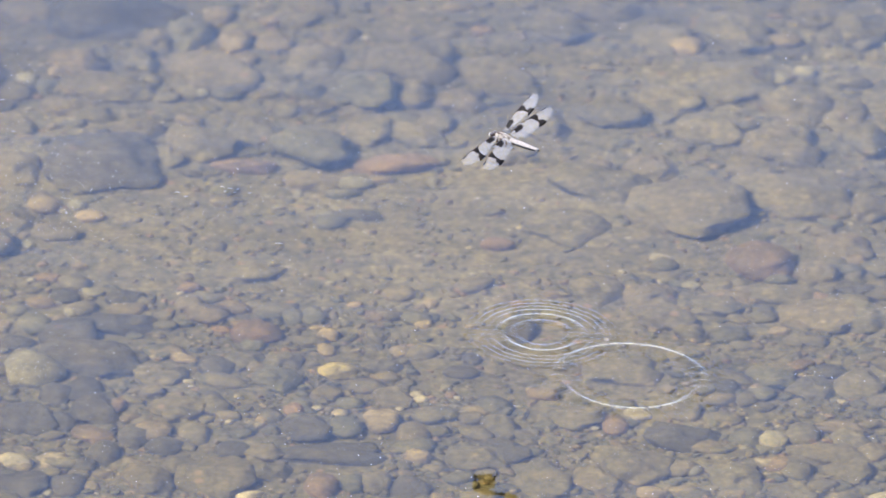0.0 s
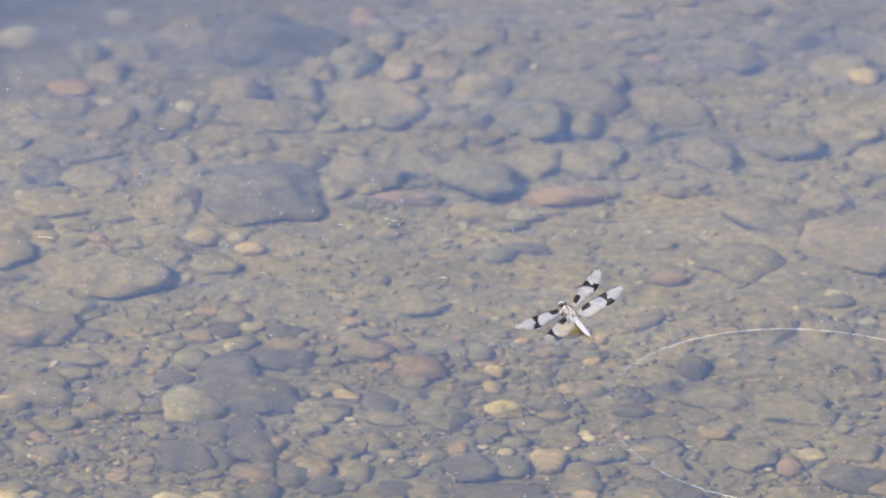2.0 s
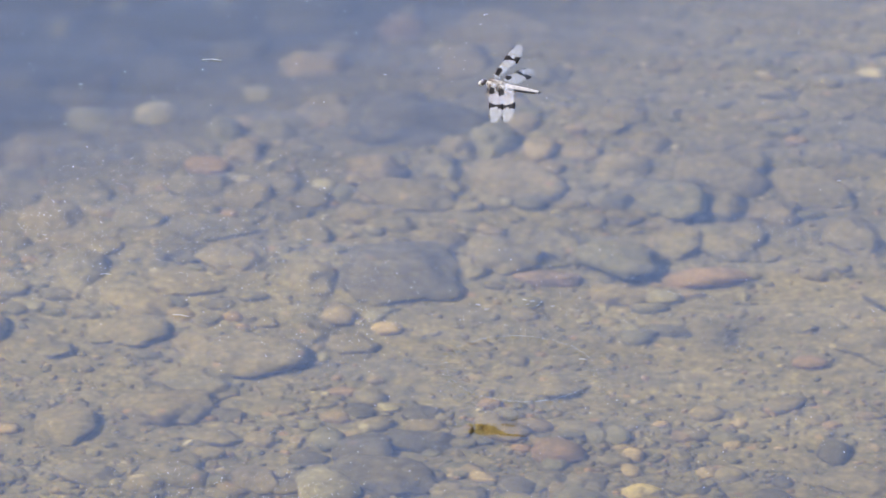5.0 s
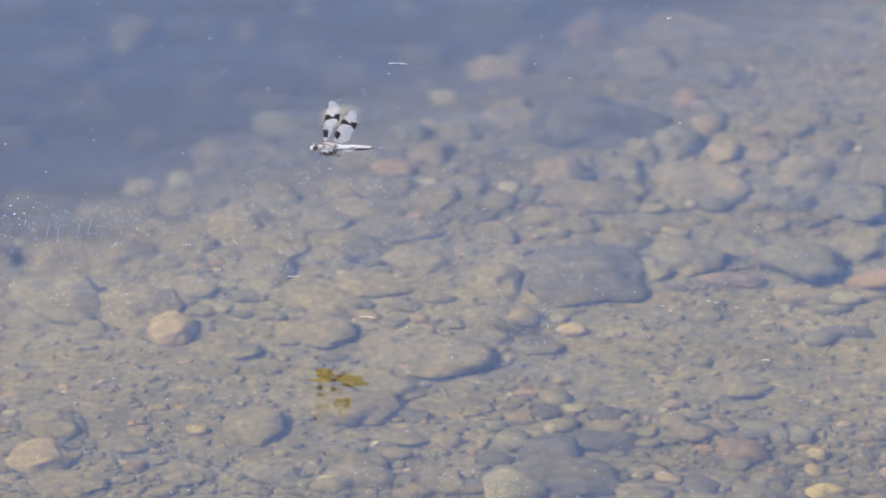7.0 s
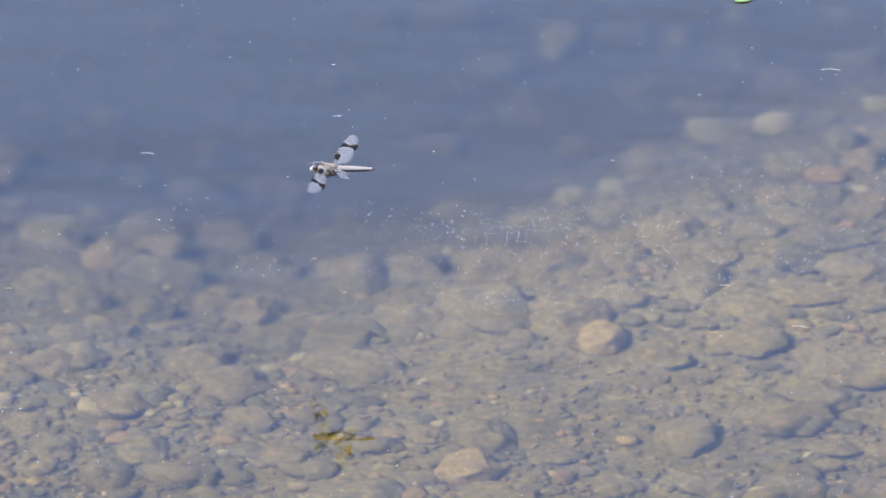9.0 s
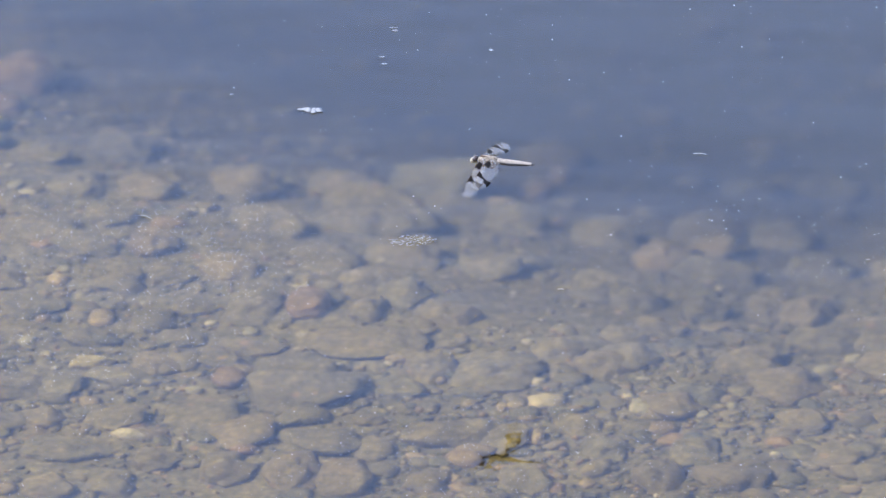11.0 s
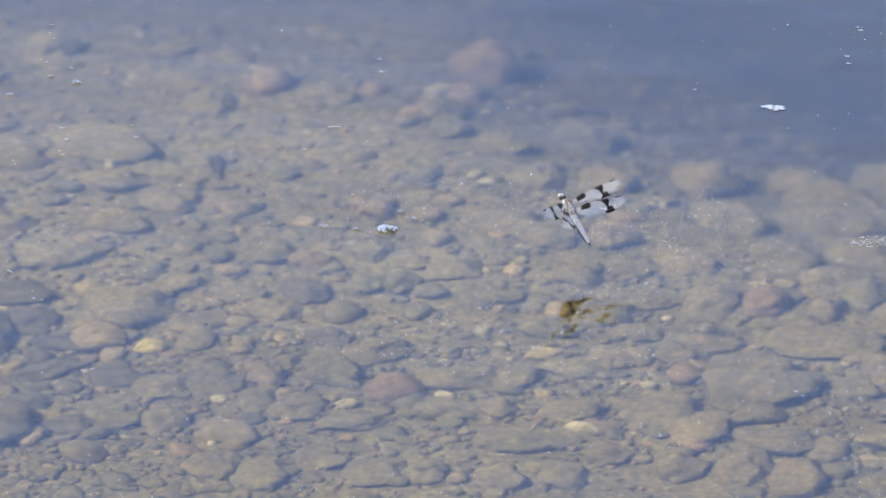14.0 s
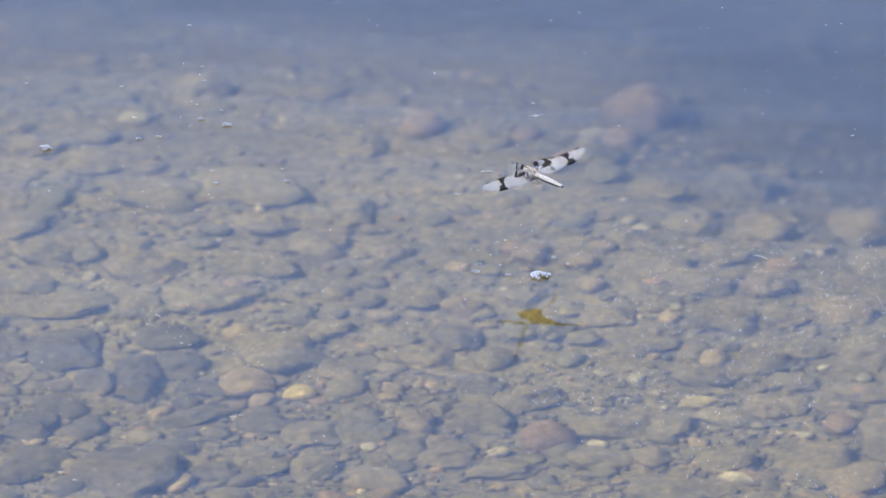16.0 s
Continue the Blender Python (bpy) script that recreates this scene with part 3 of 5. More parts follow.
stone("g", -0.450, 0.763, 0.031, 0.035, -1, 0.017)
stone("r", -0.152, 0.748, 0.018, 0.028, 5, 0.013)
stone("v", -0.155, 0.569, 0.036, 0.056, 5, 0.025)
stone("p", -0.234, 0.415, 0.022, 0.031, 9, 0.014)
stone("p", -0.267, 0.407, 0.029, 0.030, -7, 0.018)
stone("m", -0.178, 0.228, 0.032, 0.049, 0, 0.022)
stone("g", -0.152, 0.287, 0.037, 0.058, 4, 0.026)
stone("g", -0.127, 0.502, 0.042, 0.065, -7, 0.029)
stone("p", -0.101, 0.558, 0.031, 0.041, -7, 0.019)
stone("v", -0.043, 0.450, 0.033, 0.051, 6, 0.023)
stone("t", -0.029, 0.474, 0.022, 0.033, -1, 0.015)
stone("r", -0.054, 0.336, 0.033, 0.038, 33, 0.021)
stone("m", -0.025, 0.374, 0.031, 0.048, 1, 0.022)
stone("g", 0.001, 0.428, 0.036, 0.053, 7, 0.020)
stone("g", -0.063, 0.281, 0.048, 0.059, 6, 0.024)
stone("g", -0.021, 0.259, 0.034, 0.047, 2, 0.019)
stone("g", -0.072, 0.226, 0.047, 0.044, -3, 0.022)
stone("g", -0.046, 0.182, 0.060, 0.047, 8, 0.020)
stone("g", 0.013, 0.222, 0.033, 0.034, -8, 0.019)
stone("g", 0.007, 0.287, 0.034, 0.046, -5, 0.019)
stone("g", -0.108, 0.211, 0.038, 0.043, -6, 0.019)
stone("g", -0.153, 0.145, 0.052, 0.051, 4, 0.023)
stone("g", -0.096, 0.286, 0.030, 0.047, -5, 0.021)
stone("g", -0.154, 0.095, 0.046, 0.064, -1, 0.023)
stone("g", -0.252, 0.008, 0.065, 0.075, 2, 0.029)
stone("t", -0.225, -0.032, 0.034, 0.053, -6, 0.024)
stone("p", -0.188, 0.016, 0.016, 0.014, -41, 0.008)
stone("g", -0.316, 0.023, 0.077, 0.088, 3, 0.034)
stone("g", -0.375, 0.031, 0.066, 0.075, -4, 0.029)
stone("g", -0.435, -0.023, 0.046, 0.060, -7, 0.023)
stone("g", -0.415, -0.094, 0.061, 0.062, 8, 0.027)
stone("d", -0.399, -0.166, 0.023, 0.022, -5, 0.012)
stone("d", -0.353, -0.196, 0.014, 0.021, 8, 0.008)
stone("g", -0.308, -0.233, 0.044, 0.058, 1, 0.022)
stone("t", -0.317, -0.292, 0.040, 0.057, -9, 0.025)
stone("g", -0.295, -0.336, 0.052, 0.041, 2, 0.018)
stone("g", -0.400, -0.342, 0.064, 0.051, -3, 0.022)
stone("r", -0.353, -0.340, 0.017, 0.023, -6, 0.011)
stone("g", -0.430, -0.291, 0.027, 0.039, 8, 0.015)
stone("t", -0.386, -0.302, 0.009, 0.013, 3, 0.006)
stone("r", -0.243, -0.300, 0.017, 0.022, 5, 0.011)
stone("g", -0.253, -0.267, 0.036, 0.025, 4, 0.013)
stone("t", -0.198, -0.226, 0.016, 0.017, 4, 0.010)
stone("g", -0.155, -0.216, 0.040, 0.062, 2, 0.022)
stone("p", -0.132, -0.264, 0.011, 0.012, 6, 0.007)
stone("g", -0.204, -0.317, 0.035, 0.039, 2, 0.018)
stone("g", -0.078, -0.176, 0.071, 0.061, 31, 0.029)
stone("g", -0.056, -0.125, 0.058, 0.051, -7, 0.022)
stone("g", -0.015, -0.071, 0.078, 0.068, 27, 0.032)
stone("g", -0.057, -0.053, 0.037, 0.041, 6, 0.018)
stone("d", -0.030, -0.184, 0.023, 0.025, -7, 0.013)
stone("t", 0.014, -0.174, 0.011, 0.012, -4, 0.007)
stone("g", -0.006, -0.228, 0.027, 0.024, -6, 0.013)
stone("g", -0.010, -0.304, 0.035, 0.042, -6, 0.018)
stone("g", -0.070, -0.298, 0.052, 0.048, 7, 0.021)
stone("g", -0.041, -0.232, 0.040, 0.025, 2, 0.012)
stone("g", -0.139, -0.306, 0.039, 0.038, 4, 0.019)
stone("g", -0.112, -0.028, 0.054, 0.051, 5, 0.022)
stone("g", -0.104, 0.028, 0.045, 0.042, -7, 0.021)
stone("g", -0.069, 0.065, 0.054, 0.040, -2, 0.018)
stone("d", -0.070, 0.133, 0.046, 0.047, -9, 0.023)
stone("g", -0.033, 0.124, 0.055, 0.057, -5, 0.024)
stone("g", -0.214, 0.057, 0.041, 0.041, 4, 0.020)
stone("g", -0.182, -0.068, 0.045, 0.043, -3, 0.021)
stone("g", -0.182, 0.210, 0.045, 0.055, -2, 0.023)
stone("g", -0.217, 0.158, 0.045, 0.056, 0, 0.023)
stone("g", -0.272, 0.146, 0.054, 0.063, 2, 0.027)
stone("g", -0.324, 0.179, 0.067, 0.075, 1, 0.034)
stone("g", -0.385, 0.191, 0.057, 0.082, 5, 0.028)
stone("g", -0.434, 0.163, 0.057, 0.089, 1, 0.038)
stone("g", -0.222, 0.288, 0.055, 0.071, 0, 0.028)
stone("g", -0.283, 0.297, 0.063, 0.069, 7, 0.032)
stone("g", -0.351, 0.412, 0.055, 0.060, 3, 0.027)
stone("g", -0.200, 0.460, 0.053, 0.070, 7, 0.027)
stone("g", -0.262, 0.584, 0.057, 0.064, -5, 0.029)
stone("g", -0.168, 0.695, 0.056, 0.061, 8, 0.028)
stone("g", -0.084, 0.393, 0.041, 0.057, 5, 0.021)
stone("g", -0.095, 0.734, 0.053, 0.068, -1, 0.026)
stone("g", -0.031, 0.776, 0.051, 0.069, -1, 0.026)
stone("g", -0.132, 0.843, 0.054, 0.061, -2, 0.027)
stone("g", -0.220, 0.761, 0.048, 0.052, 0, 0.024)
stone("g", -0.328, 0.735, 0.050, 0.046, 3, 0.023)
stone("g", -0.393, 0.650, 0.050, 0.043, 4, 0.021)
stone("g", -0.349, 0.846, 0.051, 0.042, 3, 0.021)
stone("g", -0.246, 0.937, 0.046, 0.037, -6, 0.018)

stone("v", -0.843, 0.402, 0.069, 0.080, -1, 0.043)
stone("g", -0.915, 0.341, 0.043, 0.067, 2, 0.030)
stone("g", -0.877, 0.235, 0.093, 0.107, -3, 0.041)
stone("g", -0.817, 0.316, 0.058, 0.067, -9, 0.026)
stone("r", -0.855, 0.297, 0.028, 0.041, 3, 0.017)
stone("t", -0.785, 0.363, 0.022, 0.031, 0, 0.014)
stone("r", -0.764, 0.430, 0.028, 0.044, -9, 0.020)
stone("r", -0.750, 0.500, 0.021, 0.033, -9, 0.015)
stone("g", -0.767, 0.545, 0.062, 0.071, -5, 0.027)
stone("g", -0.768, 0.291, 0.051, 0.067, -1, 0.025)
stone("g", -0.960, 0.193, 0.057, 0.066, 9, 0.025)
stone("p", -0.959, 0.324, 0.014, 0.022, 8, 0.010)
stone("g", -0.991, 0.283, 0.051, 0.068, -7, 0.025)
stone("m", -0.635, 0.218, 0.046, 0.072, -7, 0.032)
stone("m", -0.602, 0.277, 0.036, 0.056, 1, 0.025)
stone("g", -0.590, 0.187, 0.056, 0.065, -8, 0.025)
stone("g", -0.539, 0.066, 0.033, 0.052, 7, 0.023)
stone("g", -0.588, 0.055, 0.038, 0.059, -1, 0.027)
stone("g", -0.510, 0.068, 0.042, 0.065, -8, 0.029)
stone("g", -0.897, 0.104, 0.053, 0.061, 0, 0.023)
stone("t", -0.876, 0.102, 0.011, 0.017, -8, 0.008)
stone("g", -0.840, 0.138, 0.052, 0.060, 3, 0.023)
stone("g", -0.853, 0.052, 0.054, 0.054, -8, 0.024)
stone("g", -0.938, -0.017, 0.041, 0.062, -5, 0.021)
stone("r", -0.895, -0.009, 0.032, 0.050, -4, 0.023)
stone("g", -0.849, -0.016, 0.028, 0.043, 0, 0.019)
stone("g", -0.826, 0.025, 0.037, 0.055, 4, 0.018)
stone("g", -0.788, -0.008, 0.042, 0.045, -2, 0.021)
stone("g", -0.768, 0.127, 0.047, 0.053, -6, 0.024)
stone("g", -0.970, 0.068, 0.042, 0.049, -7, 0.021)
stone("p", -0.933, -0.064, 0.011, 0.015, 3, 0.007)
stone("g", -0.930, -0.093, 0.050, 0.031, -2, 0.014)
stone("g", -0.949, -0.119, 0.036, 0.041, 6, 0.018)
stone("r", -0.938, -0.155, 0.024, 0.037, 9, 0.016)
stone("g", -0.880, -0.161, 0.079, 0.091, -8, 0.035)
stone("g", -0.840, -0.080, 0.080, 0.051, -5, 0.022)
stone("g", -0.785, -0.122, 0.041, 0.043, -1, 0.020)
stone("g", -0.733, -0.126, 0.066, 0.063, -3, 0.028)
stone("g", -0.806, -0.160, 0.036, 0.035, 2, 0.017)
stone("g", -0.872, -0.221, 0.045, 0.028, 34, 0.018)
stone("g", -0.849, -0.270, 0.067, 0.042, -4, 0.019)
stone("g", -0.756, -0.247, 0.069, 0.049, 19, 0.027)
stone("g", -0.712, -0.251, 0.032, 0.050, -5, 0.022)
stone("g", -0.659, -0.222, 0.029, 0.042, 2, 0.016)
stone("t", -0.746, -0.185, 0.011, 0.010, 0, 0.007)
stone("t", -0.721, -0.190, 0.008, 0.013, 0, 0.006)
stone("t", -0.711, -0.186, 0.012, 0.016, -2, 0.007)
stone("t", -0.691, -0.245, 0.016, 0.026, 3, 0.012)
stone("p", -0.614, -0.186, 0.018, 0.025, 4, 0.011)
stone("m", -0.731, -0.276, 0.027, 0.021, -2, 0.013)
stone("g", -0.654, -0.099, 0.044, 0.041, 4, 0.021)
stone("g", -0.691, -0.080, 0.041, 0.045, -3, 0.020)
stone("p", -0.721, -0.087, 0.014, 0.015, -2, 0.009)
stone("p", -0.694, -0.055, 0.011, 0.014, -1, 0.007)
stone("g", -0.635, -0.084, 0.040, 0.044, 4, 0.020)
stone("g", -0.643, -0.028, 0.037, 0.041, 5, 0.018)
stone("g", -0.917, -0.255, 0.049, 0.056, -1, 0.021)
stone("r", -0.908, -0.286, 0.018, 0.018, 6, 0.011)
stone("t", -0.899, -0.287, 0.007, 0.011, 4, 0.005)
stone("g", -0.916, -0.328, 0.040, 0.050, 2, 0.020)
stone("g", -0.868, -0.325, 0.039, 0.059, -2, 0.020)
stone("g", -0.824, -0.334, 0.039, 0.061, 0, 0.026)
stone("g", -0.809, -0.277, 0.027, 0.041, 8, 0.015)
stone("t", -0.743, -0.326, 0.009, 0.013, -2, 0.005)
stone("r", -0.664, -0.340, 0.011, 0.017, -8, 0.007)
stone("t", -0.642, -0.326, 0.011, 0.017, 2, 0.007)
stone("g", -0.692, -0.324, 0.039, 0.050, 4, 0.020)
stone("g", -0.763, -0.340, 0.035, 0.039, -9, 0.018)
stone("g", -0.593, -0.185, 0.044, 0.042, 0, 0.021)
stone("v", -0.578, -0.152, 0.036, 0.030, -2, 0.019)
stone("p", -0.566, -0.193, 0.009, 0.013, -6, 0.006)
stone("p", -0.546, -0.172, 0.009, 0.012, 1, 0.005)
stone("p", -0.503, -0.104, 0.007, 0.012, -4, 0.005)
stone("g", -0.532, -0.307, 0.052, 0.051, 44, 0.022)
stone("g", -0.501, -0.291, 0.022, 0.032, -5, 0.012)
stone("g", -0.459, -0.265, 0.036, 0.040, 5, 0.018)
stone("t", -0.441, -0.324, 0.018, 0.013, 5, 0.008)
stone("g", -0.567, -0.263, 0.031, 0.041, 4, 0.017)
stone("g", -0.590, -0.311, 0.039, 0.049, 8, 0.020)
stone("g", -0.635, -0.267, 0.034, 0.039, 8, 0.017)
stone("g", -0.491, -0.201, 0.039, 0.037, -7, 0.019)
stone("g", -0.540, -0.084, 0.053, 0.060, 5, 0.023)
stone("g", -0.511, -0.135, 0.053, 0.060, -3, 0.023)
stone("p", -0.480, -0.087, 0.019, 0.021, -1, 0.012)
stone("p", -0.461, -0.057, 0.012, 0.016, -1, 0.007)
stone("g", -0.483, -0.016, 0.050, 0.054, 4, 0.025)
stone("g", -0.673, 0.096, 0.051, 0.060, 3, 0.026)
stone("g", -0.618, -0.009, 0.040, 0.052, -2, 0.020)
stone("g", -0.613, 0.340, 0.056, 0.081, 6, 0.028)
stone("g", -0.552, 0.345, 0.055, 0.077, -5, 0.028)
stone("g", -0.511, 0.232, 0.051, 0.079, -8, 0.036)
stone("g", -0.692, 0.281, 0.047, 0.070, 4, 0.023)
stone("g", -0.643, 0.069, 0.041, 0.062, 7, 0.021)
stone("g", -0.589, 0.503, 0.053, 0.061, 2, 0.027)
stone("g", -0.529, 0.535, 0.054, 0.057, 7, 0.027)

stone("r", -1.214, 0.531, 0.052, 0.081, 4, 0.036)
stone("r", -1.211, 0.429, 0.032, 0.042, 5, 0.020)
stone("p", -1.233, 0.432, 0.026, 0.024, 9, 0.015)
stone("r", -1.287, 0.415, 0.020, 0.031, 1, 0.014)
stone("r", -1.241, 0.355, 0.025, 0.038, -9, 0.017)
stone("v", -1.207, 0.323, 0.029, 0.043, 8, 0.018)
stone("g", -1.222, 0.371, 0.040, 0.062, 7, 0.028)
stone("g", -1.414, 0.340, 0.039, 0.060, 7, 0.021)
stone("r", -1.377, 0.417, 0.029, 0.046, -1, 0.021)
stone("g", -1.323, 0.386, 0.043, 0.047, 4, 0.021)
stone("g", -1.391, 0.200, 0.029, 0.044, 7, 0.020)
stone("m", -1.343, 0.120, 0.028, 0.022, -1, 0.014)
stone("t", -1.233, 0.207, 0.010, 0.014, 3, 0.006)
stone("p", -1.167, 0.225, 0.012, 0.017, -6, 0.008)
stone("m", -1.233, 0.137, 0.028, 0.028, 4, 0.017)
stone("t", -1.192, 0.132, 0.024, 0.026, -6, 0.015)
stone("t", -1.175, 0.084, 0.024, 0.026, -9, 0.015)
stone("g", -1.133, 0.135, 0.051, 0.043, 1, 0.019)
stone("g", -1.091, 0.104, 0.045, 0.045, -7, 0.022)
stone("m", -1.037, 0.107, 0.037, 0.047, 4, 0.023)
stone("g", -1.083, 0.168, 0.041, 0.042, 0, 0.021)
stone("g", -1.120, 0.228, 0.042, 0.042, -1, 0.021)
stone("g", -1.063, 0.247, 0.043, 0.050, 2, 0.022)
stone("g", -1.160, 0.301, 0.043, 0.041, 5, 0.021)
stone("g", -1.102, 0.347, 0.046, 0.049, 0, 0.023)
stone("g", -1.274, 0.249, 0.037, 0.028, 0, 0.014)
stone("v", -1.339, 0.024, 0.019, 0.029, 0, 0.013)
stone("t", -1.323, -0.005, 0.023, 0.019, 1, 0.012)
stone("g", -1.369, 0.038, 0.023, 0.033, 7, 0.013)
stone("g", -1.303, 0.032, 0.045, 0.041, -2, 0.020)
stone("m", -1.265, 0.021, 0.033, 0.033, -5, 0.020)
stone("g", -1.247, 0.013, 0.019, 0.021, -5, 0.011)
stone("d", -1.258, -0.039, 0.032, 0.043, 8, 0.018)
stone("v", -1.212, -0.018, 0.028, 0.038, 2, 0.017)
stone("v", -1.186, -0.009, 0.028, 0.043, -1, 0.019)
stone("g", -1.222, 0.053, 0.032, 0.035, -7, 0.018)
stone("g", -1.162, -0.019, 0.028, 0.026, -5, 0.014)
stone("g", -1.116, -0.021, 0.050, 0.043, 0, 0.019)
stone("g", -1.151, 0.026, 0.037, 0.034, 2, 0.017)
stone("p", -1.100, 0.052, 0.009, 0.012, 8, 0.006)
stone("t", -1.102, 0.029, 0.017, 0.020, 1, 0.010)
stone("t", -1.054, -0.046, 0.019, 0.029, 4, 0.013)
stone("g", -1.051, 0.023, 0.041, 0.043, 2, 0.021)
stone("g", -1.012, -0.053, 0.035, 0.043, -6, 0.018)
stone("g", -1.061, -0.085, 0.036, 0.033, 3, 0.016)
stone("p", -1.106, -0.096, 0.012, 0.019, -4, 0.008)
stone("p", -1.132, -0.088, 0.008, 0.010, -5, 0.005)
stone("g", -1.324, -0.143, 0.027, 0.040, 2, 0.015)
stone("t", -1.288, -0.143, 0.019, 0.016, 3, 0.010)
stone("t", -1.259, -0.131, 0.011, 0.015, 1, 0.007)
stone("g", -1.221, -0.073, 0.027, 0.043, -4, 0.019)
stone("d", -1.223, -0.129, 0.032, 0.044, 0, 0.018)
stone("y", -1.049, -0.134, 0.031, 0.019, 19, 0.015)
stone("v", -1.163, -0.064, 0.019, 0.026, -6, 0.012)
stone("g", -1.182, -0.148, 0.053, 0.035, 33, 0.022)
stone("g", -1.213, -0.185, 0.044, 0.053, 7, 0.022)
stone("m", -1.256, -0.216, 0.029, 0.035, 4, 0.018)
stone("r", -1.154, -0.218, 0.037, 0.045, 8, 0.023)
stone("g", -1.111, -0.188, 0.064, 0.041, 31, 0.022)
stone("g", -1.067, -0.179, 0.031, 0.041, 2, 0.018)
stone("g", -1.023, -0.157, 0.040, 0.032, 7, 0.016)
stone("g", -0.999, -0.139, 0.036, 0.040, 1, 0.018)
stone("g", -1.109, -0.247, 0.056, 0.039, 7, 0.017)
stone("g", -1.175, -0.283, 0.049, 0.032, 31, 0.020)
stone("t", -1.190, -0.291, 0.010, 0.014, 7, 0.006)
stone("g", -1.294, -0.226, 0.040, 0.056, 2, 0.020)
stone("g", -1.253, -0.256, 0.030, 0.039, 9, 0.017)
stone("d", -1.251, -0.288, 0.018, 0.024, 1, 0.010)
stone("g", -1.225, -0.263, 0.048, 0.040, 1, 0.018)
stone("g", -1.268, -0.313, 0.048, 0.037, -7, 0.018)
stone("t", -1.039, -0.206, 0.014, 0.015, -7, 0.009)
stone("g", -1.071, -0.243, 0.030, 0.032, 8, 0.017)
stone("t", -1.074, -0.252, 0.009, 0.013, 9, 0.006)
stone("g", -1.015, -0.236, 0.040, 0.039, -2, 0.020)
stone("r", -0.995, -0.252, 0.014, 0.021, 5, 0.009)
stone("g", -1.044, -0.299, 0.066, 0.041, 3, 0.018)
stone("g", -0.973, -0.311, 0.035, 0.039, -9, 0.018)
stone("g", -1.263, -0.382, 0.043, 0.050, 1, 0.022)
stone("g", -1.225, -0.388, 0.039, 0.051, -5, 0.020)
stone("g", -1.186, -0.354, 0.038, 0.039, -7, 0.019)
stone("g", -1.140, -0.374, 0.043, 0.039, 0, 0.019)
stone("t", -1.077, -0.373, 0.014, 0.019, -9, 0.008)
stone("g", -1.107, -0.365, 0.038, 0.038, 8, 0.019)
stone("g", -1.050, -0.366, 0.038, 0.037, 7, 0.019)
stone("g", -1.000, -0.361, 0.038, 0.038, 7, 0.019)
stone("g", -0.975, -0.125, 0.023, 0.033, 7, 0.013)
stone("p", -0.962, -0.178, 0.013, 0.011, 5, 0.007)
stone("g", -0.949, -0.225, 0.050, 0.057, 7, 0.022)
stone("g", -0.986, -0.082, 0.031, 0.029, 1, 0.016)
stone("g", -0.986, -0.021, 0.031, 0.032, -3, 0.017)
stone("g", -1.013, 0.039, 0.036, 0.035, -6, 0.018)
stone("g", -1.277, -0.079, 0.045, 0.041, -8, 0.020)
stone("g", -1.306, -0.047, 0.036, 0.031, 8, 0.015)
stone("g", -1.189, 0.034, 0.032, 0.030, -9, 0.017)

stone("v", -1.634, 0.190, 0.021, 0.033, -2, 0.015)
stone("p", -1.613, 0.386, 0.024, 0.028, 2, 0.015)
stone("g", -1.577, 0.473, 0.044, 0.068, 3, 0.031)
stone("g", -1.490, 0.240, 0.092, 0.070, 0, 0.031)
stone("g", -1.552, 0.206, 0.073, 0.056, -4, 0.025)
stone("v", -1.580, 0.079, 0.022, 0.034, -3, 0.015)
stone("g", -1.535, 0.061, 0.054, 0.062, -2, 0.024)
stone("g", -1.585, -0.030, 0.090, 0.037, 21, 0.020)
stone("g", -1.524, -0.010, 0.040, 0.051, 0, 0.020)
stone("g", -1.464, 0.001, 0.068, 0.041, 33, 0.023)
stone("p", -1.569, 0.036, 0.012, 0.017, -4, 0.008)
stone("p", -1.538, -0.055, 0.008, 0.012, 5, 0.005)
stone("d", -1.481, -0.069, 0.050, 0.042, 4, 0.018)
stone("d", -1.598, -0.110, 0.032, 0.049, 7, 0.022)
stone("d", -1.556, -0.111, 0.046, 0.067, 8, 0.023)
stone("d", -1.492, -0.137, 0.035, 0.042, 2, 0.018)
stone("d", -1.460, -0.126, 0.040, 0.046, 1, 0.020)
stone("d", -1.520, -0.165, 0.031, 0.042, 0, 0.018)
stone("d", -1.483, -0.174, 0.037, 0.058, 5, 0.026)
stone("g", -1.393, -0.097, 0.068, 0.068, -6, 0.030)
stone("t", -1.430, -0.053, 0.019, 0.027, 1, 0.012)
stone("g", -1.362, -0.033, 0.032, 0.031, -8, 0.018)
stone("t", -1.401, -0.155, 0.037, 0.045, 4, 0.023)
stone("t", -1.382, -0.183, 0.018, 0.027, 1, 0.011)
stone("r", -1.398, -0.190, 0.011, 0.013, 8, 0.007)
stone("y", -1.356, -0.166, 0.022, 0.025, 7, 0.013)
stone("d", -1.428, -0.163, 0.044, 0.025, -9, 0.013)
stone("d", -1.371, -0.223, 0.044, 0.037, -8, 0.018)
stone("d", -1.427, -0.219, 0.052, 0.023, 41, 0.015)
stone("d", -1.402, -0.251, 0.020, 0.031, -5, 0.014)
stone("d", -1.425, -0.256, 0.022, 0.023, 0, 0.013)
stone("d", -1.536, -0.218, 0.040, 0.043, 8, 0.020)
stone("d", -1.546, -0.266, 0.040, 0.051, -4, 0.020)
stone("d", -1.504, -0.258, 0.027, 0.042, -8, 0.018)
stone("d", -1.439, -0.193, 0.023, 0.023, -6, 0.013)
stone("d", -1.455, -0.336, 0.072, 0.083, 6, 0.032)
